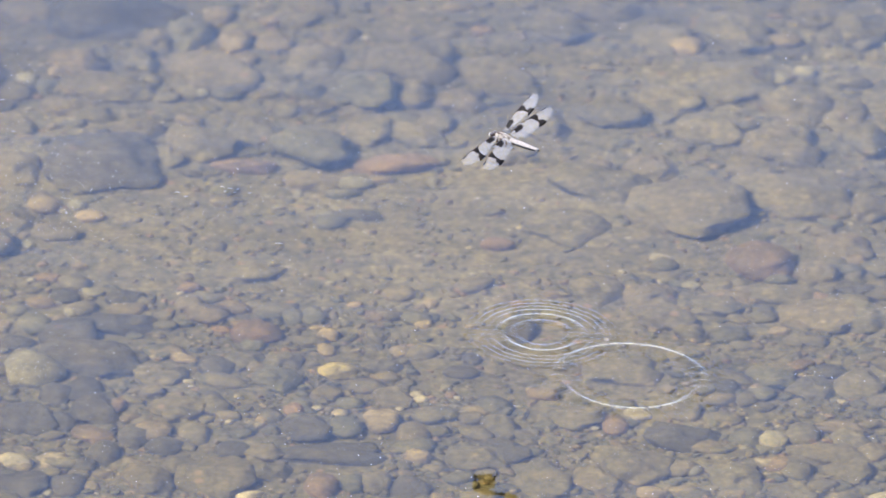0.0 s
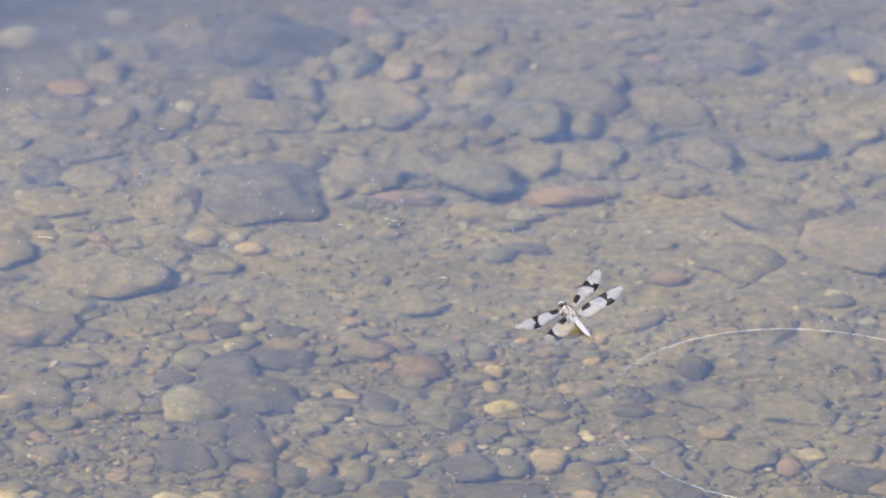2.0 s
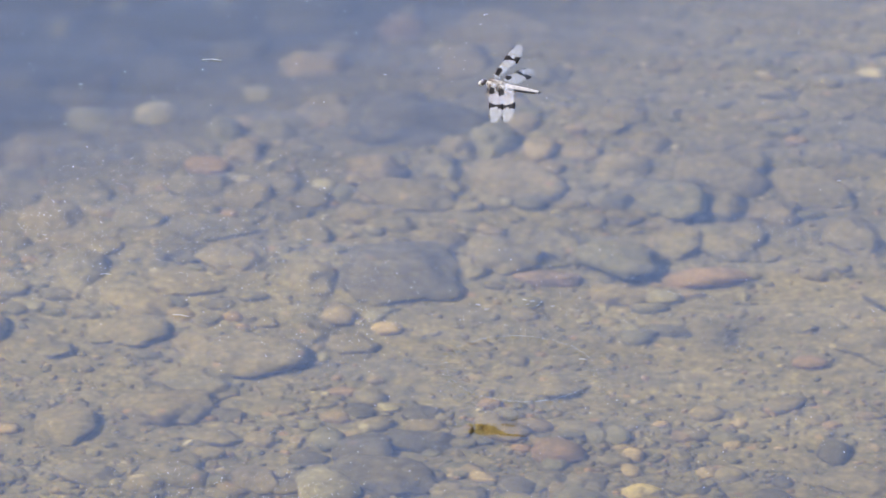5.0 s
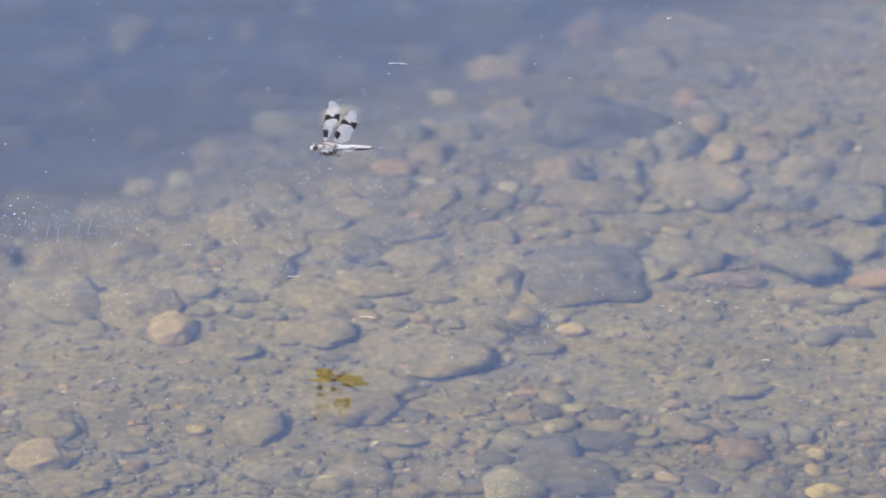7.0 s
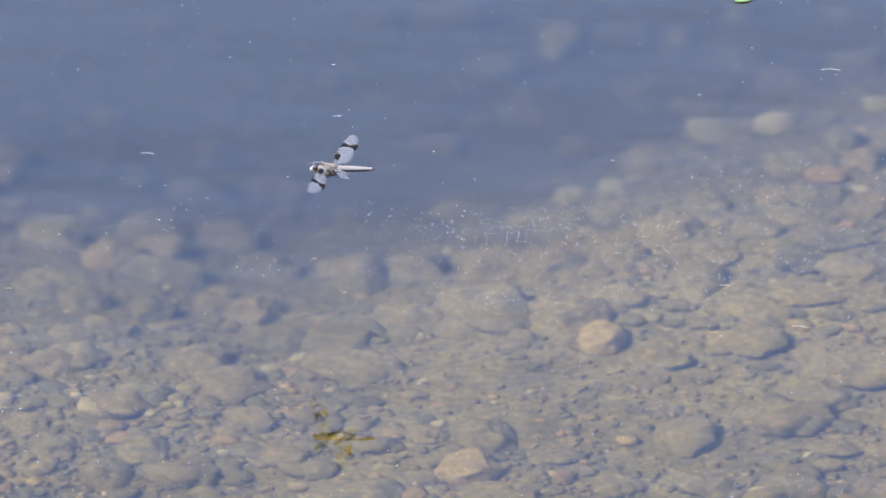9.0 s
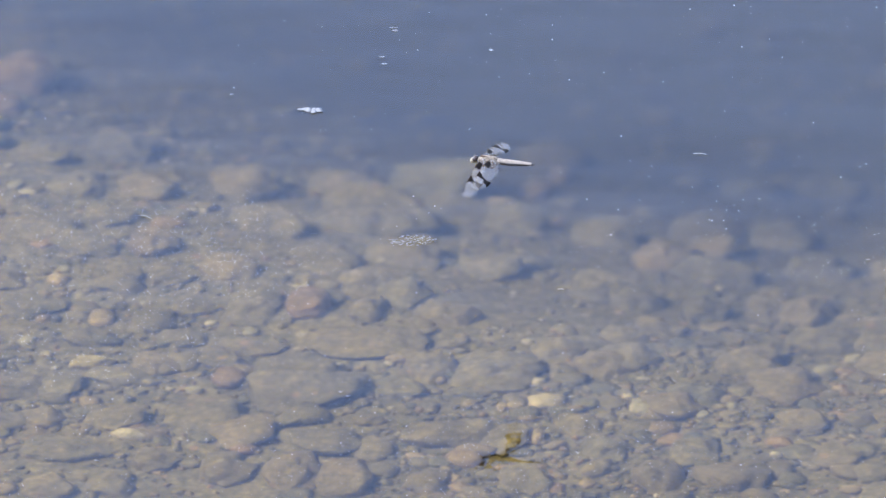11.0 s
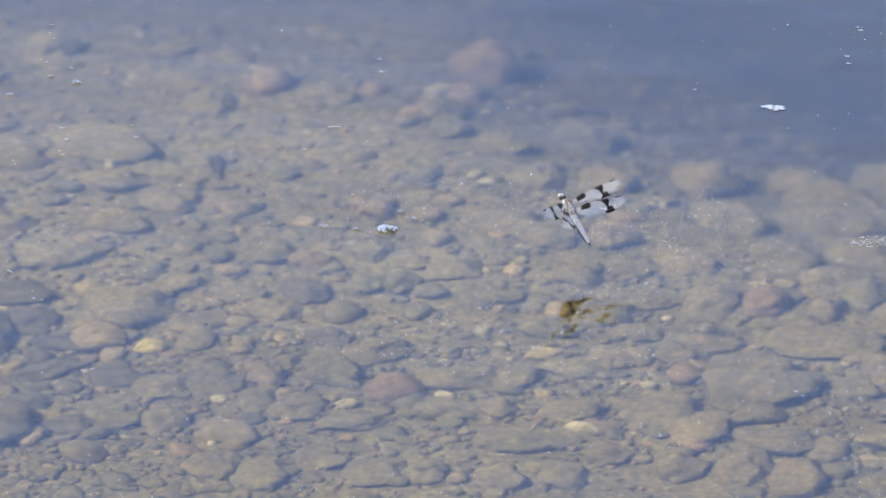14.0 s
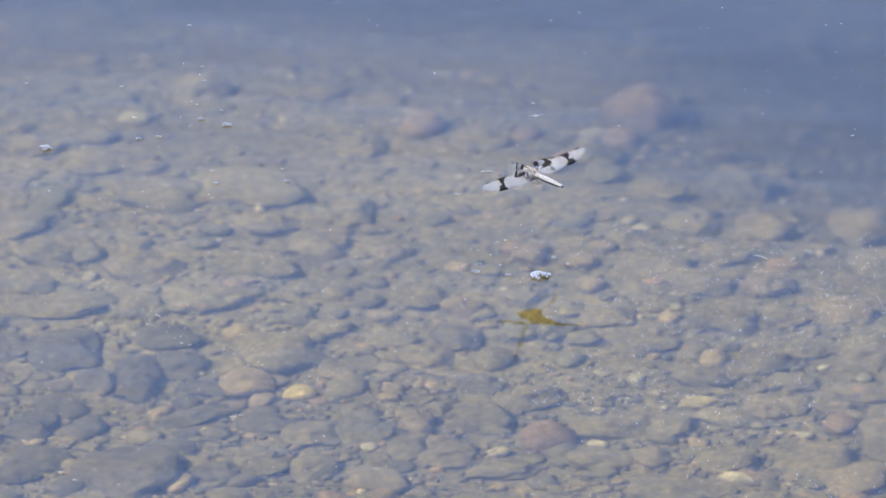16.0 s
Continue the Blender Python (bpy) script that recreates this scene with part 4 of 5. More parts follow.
stone("d", -1.521, -0.318, 0.035, 0.043, 4, 0.018)
stone("d", -1.534, -0.352, 0.031, 0.038, 8, 0.017)
stone("d", -1.492, -0.364, 0.026, 0.034, -1, 0.014)
stone("d", -1.384, -0.323, 0.043, 0.040, -9, 0.020)
stone("t", -1.412, -0.346, 0.020, 0.030, -5, 0.014)
stone("g", -1.359, -0.300, 0.039, 0.048, 1, 0.020)
stone("g", -1.332, -0.239, 0.040, 0.037, 1, 0.019)
stone("g", -1.317, -0.301, 0.038, 0.039, -7, 0.019)
stone("d", -1.431, -0.289, 0.039, 0.037, 8, 0.018)
stone("g", -1.436, 0.080, 0.049, 0.041, -7, 0.021)
stone("g", -1.404, 0.123, 0.050, 0.043, -8, 0.021)
stone("g", -1.458, 0.158, 0.050, 0.038, 0, 0.019)
stone("g", -1.615, 0.076, 0.045, 0.044, 3, 0.022)
stone("g", -1.651, 0.129, 0.041, 0.046, -1, 0.021)
stone("g", -1.620, 0.017, 0.045, 0.039, -5, 0.020)
stone("g", -1.621, 0.258, 0.042, 0.035, 8, 0.018)
stone("g", -1.678, 0.299, 0.042, 0.039, 2, 0.019)
stone("g", -1.418, 0.192, 0.055, 0.037, 0, 0.016)
stone("g", -1.640, 0.337, 0.042, 0.040, 5, 0.020)


# loose gravel between the stones
def scattered(name, material, shapes, spots, label, category, flat=(0.35, 0.6), sink=0.2):
    """Many small stones as one mesh: each spot is (x, y, size)."""
    rng = np.random.default_rng(len(spots))
    all_v, all_f, base = [], [], 0
    tris = [np.array([p.vertices[:] for p in me.polygons]) for me in shapes]
    vert = [np.array([v.co[:] for v in me.vertices]) for me in shapes]
    for x, y, size in spots:
        k = rng.integers(len(shapes))
        v = vert[k] * np.array([size, size * rng.uniform(0.6, 0.95), size * rng.uniform(*flat)])
        a, tilt = rng.uniform(0, 2 * math.pi) if size < 0.012 else rng.normal(0.1, 0.5), rng.normal(0, 0.15 if size < 0.03 else 0.04)
        c, s = math.cos(a), math.sin(a)
        v = v @ np.array([[c, s, 0], [-s, c, 0], [0, 0, 1]])
        v[:, 2] += v[:, 0] * tilt
        v += (x, y, bed_height(x, y) + sink * size * 0.5)
        all_v.append(v)
        all_f.append(tris[k] + base)
        base += len(v)
    v, f = np.concatenate(all_v), np.concatenate(all_f)
    me = bpy.data.meshes.new(name)
    me.vertices.add(len(v))
    me.vertices.foreach_set("co", v.ravel())
    me.loops.add(f.size)
    me.loops.foreach_set("vertex_index", f.ravel())
    me.polygons.add(len(f))
    me.polygons.foreach_set("loop_start", np.arange(0, f.size, 3))
    me.polygons.foreach_set("use_smooth", np.ones(len(f), dtype=bool))
    me.update(calc_edges=True)
    me.materials.append(material)
    return tagged(new(name, me), label, category, kind="stuff")


# patches of open sand: x, y and half sizes
SANDY = [(0.24, -0.07, 0.29, 0.13), (0.48, -0.25, 0.13, 0.12), (0.47, 0.05, 0.11, 0.07), (-0.17, -0.15, 0.23, 0.16), (-0.71, 0.02, 0.13, 0.1), (-1.07, -0.36, 0.18, 0.08), (-1.39, 0.28, 0.2, 0.08), (-1.47, 0.34, 0.2, 0.1), (-0.29, -0.1, 0.12, 0.09), (0.18, -0.02, 0.12, 0.07), (-1.19, -0.07, 0.09, 0.07)]


def sandiness(x, y):
    best = max(1.1 - math.hypot((x - cx) / a, (y - cy) / b) for cx, cy, a, b in SANDY)
    return min(1.0, max(0.0, best * 2.4 + 0.6 * noise.noise(Vector((x * 9, y * 9, 7)))))


def spread(count, low, high, seed, clear, sand_keep, far_keep, apart=0.0):
    """Random spots on the seen stretch of the bed, off the larger stones, thinner on open sand and (by far_keep) further out; apart keeps them from lying in one another."""
    rng = random.Random(seed)
    big = np.array([made[k] for k in made])
    spots, cells, tries = [], {}, 0
    while len(spots) < count and tries < 40 * count:
        tries += 1
        x, y = rng.uniform(-2.15, 1.1), rng.uniform(-0.75, 1.0)
        size = low * (high / low) ** (rng.random() ** 1.6)
        if rng.random() < sandiness(x, y) * (1 - sand_keep):
            continue
        if size > 0.012 and rng.random() < min(0.5, (-0.22 - bed_height(x, y)) / 0.15):
            continue
        far = min(1.0, max(0.0, (y + 0.15 + 0.15 * noise.noise(Vector((x * 3, y * 3, 4)))) / 0.2))
        if rng.random() > 1 + (far_keep - 1) * far:
            continue
        if noise.noise(Vector((x * 5, y * 5, seed))) < -0.35 + 0.5 * rng.random() - 0.25:
            continue
        d = np.hypot(big[:, 0] - x, big[:, 1] - y) - big[:, 2] * clear - apart * size / 2
        if d.min() < 0:
            continue
        if apart:
            i, j = int(x // 0.1), int(y // 0.1)
            close = [s for a in (i - 1, i, i + 1) for b in (j - 1, j, j + 1) for s in cells.get((a, b), ())]
            if any(math.hypot(x - s[0], y - s[1]) < apart * (size + s[2]) / 2 for s in close):
                continue
            cells.setdefault((i, j), []).append((x, y, size))
        spots.append((x, y, size))
    return spots


GRIT = [stone_mesh("grit", 90 + k, 1, 0.5) for k in range(8)]
PEBBLE_BITS = [stone_mesh("pebble_bit", 120 + k, 2, 0.42) for k in range(8)]
scattered("cobbles", COBBLE, [stone_mesh("cobble_bit", 150 + k, 3, 0.42) for k in range(10)], spread(260, 0.026, 0.040, 9, 1.0, 0.1, 1.0, 0.9) + spread(700, 0.016, 0.030, 10, 0.9, 0.08, 1.0, 0.8), "low grey-brown cobbles half sunk in silt", "cobbles", (0.4, 0.6), 0.15)
scattered("pebbles", GRAVEL, PEBBLE_BITS, spread(3200, 0.014, 0.036, 3, 0.85, 0.04, 0.22), "rounded grey and tan pebbles bedded in silt", "pebbles", (0.32, 0.5), 0.15)
scattered("gravel", GRAVEL, GRIT, spread(60000, 0.003, 0.013, 4, 0.85, 0.45, 0.35), "fine mixed gravel on the lake bed", "gravel", (0.4, 0.65), 0.3)


# the dragonfly
def tube(bm, rings, sides=14):
    """A body of rings along y: (y, half width, half height, z of its middle)."""
    loops = []
    for y, a, b, z in rings:
        loops.append([bm.verts.new((a * math.cos(2 * math.pi * k / sides), y, z + b * math.sin(2 * math.pi * k / sides))) for k in range(sides)])
    for p, q in zip(loops, loops[1:]):
        for k in range(sides):
            bm.faces.new((p[k], p[(k + 1) % sides], q[(k + 1) % sides], q[k]))
    bm.faces.new(loops[0][::-1])
    bm.faces.new(loops[-1])
    bmesh.ops.recalc_face_normals(bm, faces=bm.faces)


def ball(bm, at, size, cuts=2):
    bmesh.ops.create_icosphere(bm, subdivisions=cuts, radius=1.0, matrix=Matrix.Translation(at) @ Matrix.Diagonal((*size, 1)))


def limb(bm, points, radius):
    """A thin jointed leg through the points."""
    for a, b in zip(points, points[1:]):
        a, b = Vector(a), Vector(b)
        m = Matrix.Translation((a + b) / 2) @ (b - a).to_track_quat("Z", "Y").to_matrix().to_4x4()
        bmesh.ops.create_cone(bm, cap_ends=True, segments=6, radius1=radius, radius2=radius * 0.75, depth=(b - a).length * 1.05, matrix=m)


def wing_mesh(bm, length, broad, side):
    """A wing along x from its root, leading edge towards +y: a thin, slightly ribbed blade with a nick at mid length."""
    n, m = 28, 6
    top = []
    for i in range(n + 1):
        s = i / n
        lead = 0.0030 * (0.35 + 0.65 * min(1, s * 4)) * (1 - max(0, (s - 0.86) / 0.14) ** 2.2 * 1.0)
        tip = math.sqrt(max(0.0, 1 - max(0, (s - 0.66) / 0.34) ** 2))
        if broad:
            trail = 0.0112 * min(1, 0.25 + s * 4.2) ** 0.8 * (1 - 0.30 * s) * tip
        else:
            trail = 0.0082 * min(1, 0.20 + s * 1.5) * tip
        row = []
        for j in range(m + 1):
            y = lead - (lead + trail) * j / m
            z = 0.00028 * (1 if j % 2 else -1) * (1 - s * 0.5) + 0.0008 * math.sin(s * 2.2)
            row.append(bm.verts.new((side * s * length, y, z)))
        top.append(row)
    for a, b in zip(top, top[1:]):
        for j in range(m):
            bm.faces.new((a[j], b[j], b[j + 1], a[j + 1]) if side < 0 else (a[j + 1], b[j + 1], b[j], a[j]))
    skin = list(bm.faces)
    bmesh.ops.solidify(bm, geom=skin, thickness=0.00005)


def build_dragonfly():
    fly = tagged(new("dragonfly"), "pale chalky dragonfly with dark-banded clear wings hovering over the water", "dragonfly")
    fly.empty_display_size = 0.01
    bm = bmesh.new()
    tube(bm, [(0.0088, 0.0012, 0.0012, -0.0016), (0.0080, 0.0026, 0.0027, -0.0018), (0.0058, 0.0036, 0.0042, -0.0022), (0.0025, 0.0040, 0.0050, -0.0026),
              (-0.0015, 0.0039, 0.0050, -0.0026), (-0.0050, 0.0032, 0.0040, -0.0022), (-0.0072, 0.0022, 0.0026, -0.0016)])
    thorax = part("thorax", bm, FUR, fly, "pale furry thorax with brown side stripes")
    for side in (-1, 1):
        for y, tilt in ((0.0045, 0.9), (0.0, 1.1), (-0.0040, 1.0)):
            bm = bmesh.new()
            bmesh.ops.create_icosphere(bm, subdivisions=2, radius=1.0, matrix=Matrix.Translation((side * 0.0036, y, -0.0032)) @ Euler((radians(-24), 0, 0)).to_matrix().to_4x4() @ Matrix.Diagonal((0.0010, 0.00085 * tilt, 0.0032, 1)))
            part("stripe", bm, BROWN, thorax, "brown side stripe")
        bm = bmesh.new()
        ball(bm, (side * 0.0021, 0.0005, -0.0062), (0.0014, 0.0050, 0.0012))
        part("stripe", bm, BROWN, thorax, "dark brown underside")
    for side in (-1, 1):
        bm = bmesh.new()
        ball(bm, (side * 0.0012, 0.0042, 0.0018), (0.0007, 0.0034, 0.0006))
        part("stripe", bm, BROWN, thorax, "brown shoulder stripe")
    # abdomen, in its rings
    n = 9
    abdomen = None
    for k in range(n):
        y0, y1 = -0.0066 - 0.0262 * k / n, -0.0066 - 0.0262 * (k + 1) / n
        s = (k + 0.5) / n
        a = 0.0027 * (1 - 0.40 * s ** 1.6) * (0.85 if k == 1 else 1)
        b = a * 0.80
        z = -0.0012 - 0.0004 * s
        bm = bmesh.new()
        tube(bm, [(y0, a * 0.97, b * 0.97, z), (y0 - 0.0005, a, b, z), (y1 + 0.0005, a * 0.97, b * 0.97, z), (y1, a * 0.955, b * 0.955, z)], 12)
        if abdomen is None:
            abdomen = part("abdomen", bm, BLOOM, fly, "long pale chalky abdomen")
        else:
            part("segment", bm, BLOOM, abdomen)
    for side in (-1, 1):
        bm = bmesh.new()
        tube(bm, [(-0.009, 0.0002, 0.0003, -0.0018), (-0.014, 0.00050, 0.0010, -0.0022), (-0.026, 0.00045, 0.0009, -0.0020), (-0.0325, 0.0002, 0.0003, -0.0016)], 8)
        for v in bm.verts:
            s = min(1, max(0, (-v.co.y - 0.0066) / 0.0262))
            v.co.x += side * 0.0027 * (1 - 0.40 * s ** 1.6) * 0.90
        part("side_line", bm, BLACK, abdomen, "dark line along the abdomen's side")
    bm = bmesh.new()
    tube(bm, [(-0.0066, 0.0012, 0.0010, -0.0022), (-0.0090, 0.0021, 0.0016, -0.0024), (-0.0180, 0.0021, 0.0016, -0.0024), (-0.0270, 0.0016, 0.0012, -0.0023), (-0.0325, 0.0010, 0.0007, -0.0019)], 12)
    part("belly", bm, BROWN, abdomen, "dark brown underside of the abdomen")
    bm = bmesh.new()
    tube(bm, [(-0.0322, 0.0010, 0.0008, -0.0016), (-0.0338, 0.0008, 0.0006, -0.0016), (-0.0352, 0.0002, 0.0002, -0.0014)], 8)
    part("tail_tip", bm, BLACK, abdomen, "black tail tip")
    # head
    bm = bmesh.new()
    ball(bm, (0, 0.0118, -0.0022), (0.0026, 0.0021, 0.0024), 3)
    head = part("head", bm, FACE, fly, "cream-faced head")
    for side in (-1, 1):
        bm = bmesh.new()
        ball(bm, (side * 0.0017, 0.0112, -0.0010), (0.0018, 0.0020, 0.0020), 3)
        part("eye", bm, EYES, head, "large dark glossy eye")
    bm = bmesh.new()
    ball(bm, (0, 0.0136, -0.0026), (0.0021, 0.0015, 0.0021), 2)
    part("face_plate", bm, FACE, head)
    # legs, folded below
    for side in (-1, 1):
        for y, reach in ((0.0055, 0.0035), (0.0028, 0.0005), (0.0002, -0.0050)):
            bm = bmesh.new()
            limb(bm, [(side * 0.0014, y, -0.0066), (side * 0.0030, y + reach * 0.5, -0.0072), (side * 0.0020, y + reach * 1.1 - 0.001, -0.0084), (side * 0.0012, y + reach * 1.3 - 0.003, -0.0086)], 0.00028)
            part("leg", bm, BLACK, fly, "thin black folded leg")
    wings = {}
    for name, x, y, length, broad, side in (("right_fore", 0.003, 0.0035, 0.0425, False, 1), ("right_hind", 0.003, -0.0035, 0.0415, True, 1),
                                            ("left_fore", -0.003, 0.0035, 0.0425, False, -1), ("left_hind", -0.003, -0.0035, 0.0415, True, -1)):
        bm = bmesh.new()
        wing_mesh(bm, length, broad, side)
        w = part("hind_wing" if broad else "fore_wing", bm, WING, fly, "clear veined wing with two dark brown bands")
        w.location = (x, y, 0.0015)
        bm = bmesh.new()
        tube(bm, [(-0.0024, 0.0002, 0.0001, 0), (-0.0017, 0.00062, 0.00024, 0), (0.0017, 0.00062, 0.00024, 0), (0.0024, 0.0002, 0.0001, 0)], 6)
        for v in bm.verts:
            v.co = (side * length * 0.86 + v.co.y, 0.0025 + v.co.x, v.co.z + 0.0008)
        part("wing_spot", bm, BLACK, w, "black spot on the wing's leading edge")
        bm = bmesh.new()
        limb(bm, [(side * length * s, 0.0030 * (0.35 + 0.65 * min(1, s * 4)), 0.0008 * math.sin(s * 2.2)) for s in (0, 0.25, 0.5, 0.75, 0.86)], 0.00016)
        part("vein", bm, BROWN, w, "dark leading-edge vein")
        wings[name] = w
    return fly, wings


dragonfly, wings = build_dragonfly()


# what floats on the water
def plain(name, color, rough):
    m, node, link, out = shader(name)
    co = node("NewGeometry").outputs["Position"]
    b = node("BsdfPrincipled", Roughness=rough)
    link(ramp(node, link, textured(node, link, co, 900, 3, 0.6), [(0.3, tuple(c * 0.8 for c in color)), (0.6, color)]), b.inputs["Base Color"])
    link(b.outputs["BSDF"], out)
    return m


FLUFF = plain("plant_fluff", (0.24, 0.235, 0.225), 0.9)
STRAW = plain("dry_straw", (0.30, 0.28, 0.22), 0.7)
FOAM = plain("foam", (0.21, 0.21, 0.20), 0.75)
drift = random.Random(11)


def fluff(x, y, size):
    """A tuft of seed fluff lying on the water: a long one is a mat of many tufts side by side."""
    bm = bmesh.new()
    many = size > 0.012
    for k in range(14 if many else 4):
        along = drift.uniform(-0.42, 0.42) if many else drift.uniform(-0.30, 0.30)
        at = (size * along, size * drift.uniform(-0.2, 0.2) * (1 - abs(along)), 0.0002 + 0.012 * size)
        bmesh.ops.create_icosphere(bm, subdivisions=1, radius=1.0, matrix=Matrix.Translation(at) @ Euler((0, 0, drift.uniform(-0.6, 0.6))).to_matrix().to_4x4() @ Matrix.Diagonal((size * drift.uniform(0.06, 0.20), size * drift.uniform(0.05, 0.20), size * 0.022, 1)))
    for k in range(6):
        a, r = drift.uniform(0, 6.3), size * drift.uniform(0.35, 0.62)
        limb(bm, [(0, 0, 0.0006), (r * math.cos(a), r * 0.6 * math.sin(a), 0.0006)], 0.00012)
    ob = part("seed_fluff", bm, FLUFF)
    ob.matrix_world = pose(x, y, 0, 0, 0, drift.uniform(-8, 14))
    return tagged(ob, "white tuft of seed fluff floating on the water", "fluff", "fluff on the water")


def fluff_mat(x, y, length, width):
    """A loose mat of fine fluff: many short fibres and specks caught together on the water."""
    bm = bmesh.new()
    for k in range(90):
        a = drift.uniform(0, 6.3)
        u = math.sqrt(drift.random())
        at = Vector((length / 2 * u * math.cos(a), width / 2 * u * math.sin(a), 0.0005))
        if k % 3:
            bmesh.ops.create_icosphere(bm, subdivisions=1, radius=1.0, matrix=Matrix.Translation(at) @ Euler((0, 0, drift.uniform(-0.5, 0.5))).to_matrix().to_4x4() @ Matrix.Diagonal((drift.uniform(0.0004, 0.0013), drift.uniform(0.0003, 0.0007), 0.0003, 1)))
        else:
            turn, half = drift.uniform(-0.8, 0.8), drift.uniform(0.0012, 0.003)
            step = Vector((half * math.cos(turn), half * math.sin(turn), 0))
            limb(bm, [at - step, at + step], 0.00016)
    ob = part("seed_fluff", bm, FLUFF)
    ob.matrix_world = pose(x, y, 0, 0, 0, 9)
    return tagged(ob, "loose mat of white seed fluff on the water", "fluff", "fluff on the water")


def foam(x, y, size):
    """A small domed raft of bubbles."""
    bm = bmesh.new()
    for k in range(max(10, int(size * 3600))):
        u, a = math.sqrt(drift.random()), drift.uniform(0, 6.3)
        r = max(0.00045, size * drift.uniform(0.05, 0.10))
        dome = size * 0.09 * (1 - u * u)
        bmesh.ops.create_icosphere(bm, subdivisions=1, radius=r, matrix=Matrix.Translation((size * 0.48 * u * math.cos(a), size * 0.42 * u * math.sin(a), dome + r * 0.2)))
    ob = part("foam_raft", bm, FOAM)
    ob.location = (x, y, 0.0004)
    return tagged(ob, "small raft of white bubbles on the water", "bubbles", "bubbles on the water")


def leaf(x, y, size):
    """A small green leaf lying on the water, slightly cupped."""
    bm = bmesh.new()
    n, rows = 10, []
    for i in range(n + 1):
        s = i / n
        half = 0.30 * size * math.sin(math.pi * min(1.0, s * 0.97 + 0.02)) ** 0.8
        rows.append([bm.verts.new(((s - 0.5) * size, half * k, 0.0006 + 0.10 * half * abs(k))) for k in (-1, -0.5, 0, 0.5, 1)])
    for a, b in zip(rows, rows[1:]):
        for k in range(4):
            bm.faces.new((a[k], b[k], b[k + 1], a[k + 1]))
    bmesh.ops.solidify(bm, geom=list(bm.faces), thickness=0.0003)
    ob = part("leaf", bm, plain("leaf_green", (0.30, 0.42, 0.12), 0.5))
    ob.matrix_world = pose(x, y, 0, 0, 0, 22)
    return tagged(ob, "small bright green leaf floating on the water", "leaf")


leaf(-0.129, 0.498, 0.017)


def straw(x, y, size):
    """A bit of dry straw, slightly bent."""
    bm = bmesh.new()
    limb(bm, [(-size / 2, 0, 0.0006), (0, size * 0.05, 0.0009), (size / 2, -size * 0.06, 0.0006)], 0.00032)
    ob = part("straw_bit", bm, STRAW)
    ob.matrix_world = pose(x, y, 0, 0, 0, drift.uniform(-50, 20))
    return tagged(ob, "thin pale bit of straw floating on the water", "straw", "straw on the water")


fluff_mat(-0.810, -0.020, 0.036, 0.020)
fluff(-0.922, 0.224, 0.0201)
foam(-1.189, -0.048, 0.0157)
foam(-1.240, -0.048, 0.0065)
foam(-1.214, -0.051, 0.0056)
foam(-1.185, -0.013, 0.0047)
foam(-1.172, -0.024, 0.0037)
foam(-1.228, 0.013, 0.0028)
foam(-1.217, 0.000, 0.0028)
straw(-1.267, 0.140, 0.0090)
fluff(-1.253, 0.138, 0.0038)
fluff(-1.282, 0.094, 0.0047)
straw(-1.025, 0.011, 0.0112)
fluff(-0.792, -0.017, 0.0037)
fluff(-0.999, -0.421, 0.0048)
fluff(-1.255, 0.279, 0.0068)
fluff(-1.501, 0.228, 0.0063)
fluff(-1.525, 0.237, 0.0049)
fluff(-1.484, 0.110, 0.0052)
fluff(-1.429, 0.122, 0.0043)
fluff(-1.437, -0.209, 0.0041)
fluff(-1.372, -0.330, 0.0049)
fluff(-1.356, -0.481, 0.0039)
fluff(-0.825, -0.300, 0.0040)
fluff(-0.874, 0.395, 0.0068)
fluff(-0.877, 0.335, 0.0058)
fluff(-0.990, 0.252, 0.0043)
fluff(-1.537, 0.313, 0.0044)
foam(-1.626, 0.134, 0.0106)
foam(-1.556, 0.163, 0.0058)
foam(-1.541, 0.169, 0.0058)
foam(-1.492, 0.200, 0.0082)
foam(-1.515, 0.209, 0.0058)
fluff(-1.569, 0.204, 0.0063)
fluff(-1.248, 0.255, 0.0106)
fluff(-1.594, 0.264, 0.0054)
fluff(-1.529, 0.286, 0.0044)
fluff(-1.672, 0.259, 0.0039)
fluff(-1.567, 0.396, 0.0059)
foam(-1.476, 0.087, 0.0052)
fluff(-1.473, 0.058, 0.0043)
foam(-1.421, 0.099, 0.0052)
fluff(-1.431, -0.211, 0.0041)
fluff(-1.366, -0.326, 0.0045)
fluff(-1.464, -0.452, 0.0044)
straw(-1.466, -0.164, 0.0055)
fluff(-0.452, 0.241, 0.0071)
fluff(-0.873, 0.389, 0.0083)
fluff(-0.873, 0.321, 0.0058)
fluff(-0.788, 0.354, 0.0058)
fluff(-0.423, -0.093, 0.0041)
straw(-0.684, -0.102, 0.0050)
fluff(-0.832, -0.293, 0.0044)
fluff(-0.544, 0.075, 0.0037)
straw(-0.451, -0.033, 0.0037)
fluff(-0.462, 0.344, 0.0043)
straw(-0.599, 0.158, 0.0104)
straw(-0.054, 0.358, 0.0154)
straw(-0.129, -0.063, 0.0082)
straw(-0.069, -0.134, 0.0126)
fluff(0.169, -0.107, 0.0050)
fluff(0.029, 0.012, 0.0037)
fluff(0.020, 0.074, 0.0046)
fluff(0.173, 0.468, 0.0049)
fluff(0.089, 0.338, 0.0038)
fluff(-0.225, 0.167, 0.0038)
fluff(-0.160, 0.301, 0.0038)
fluff(0.200, -0.096, 0.0027)
fluff(0.208, -0.097, 0.0032)
fluff(0.220, -0.098, 0.0041)
fluff(0.161, -0.099, 0.0059)
straw(0.198, -0.088, 0.0036)
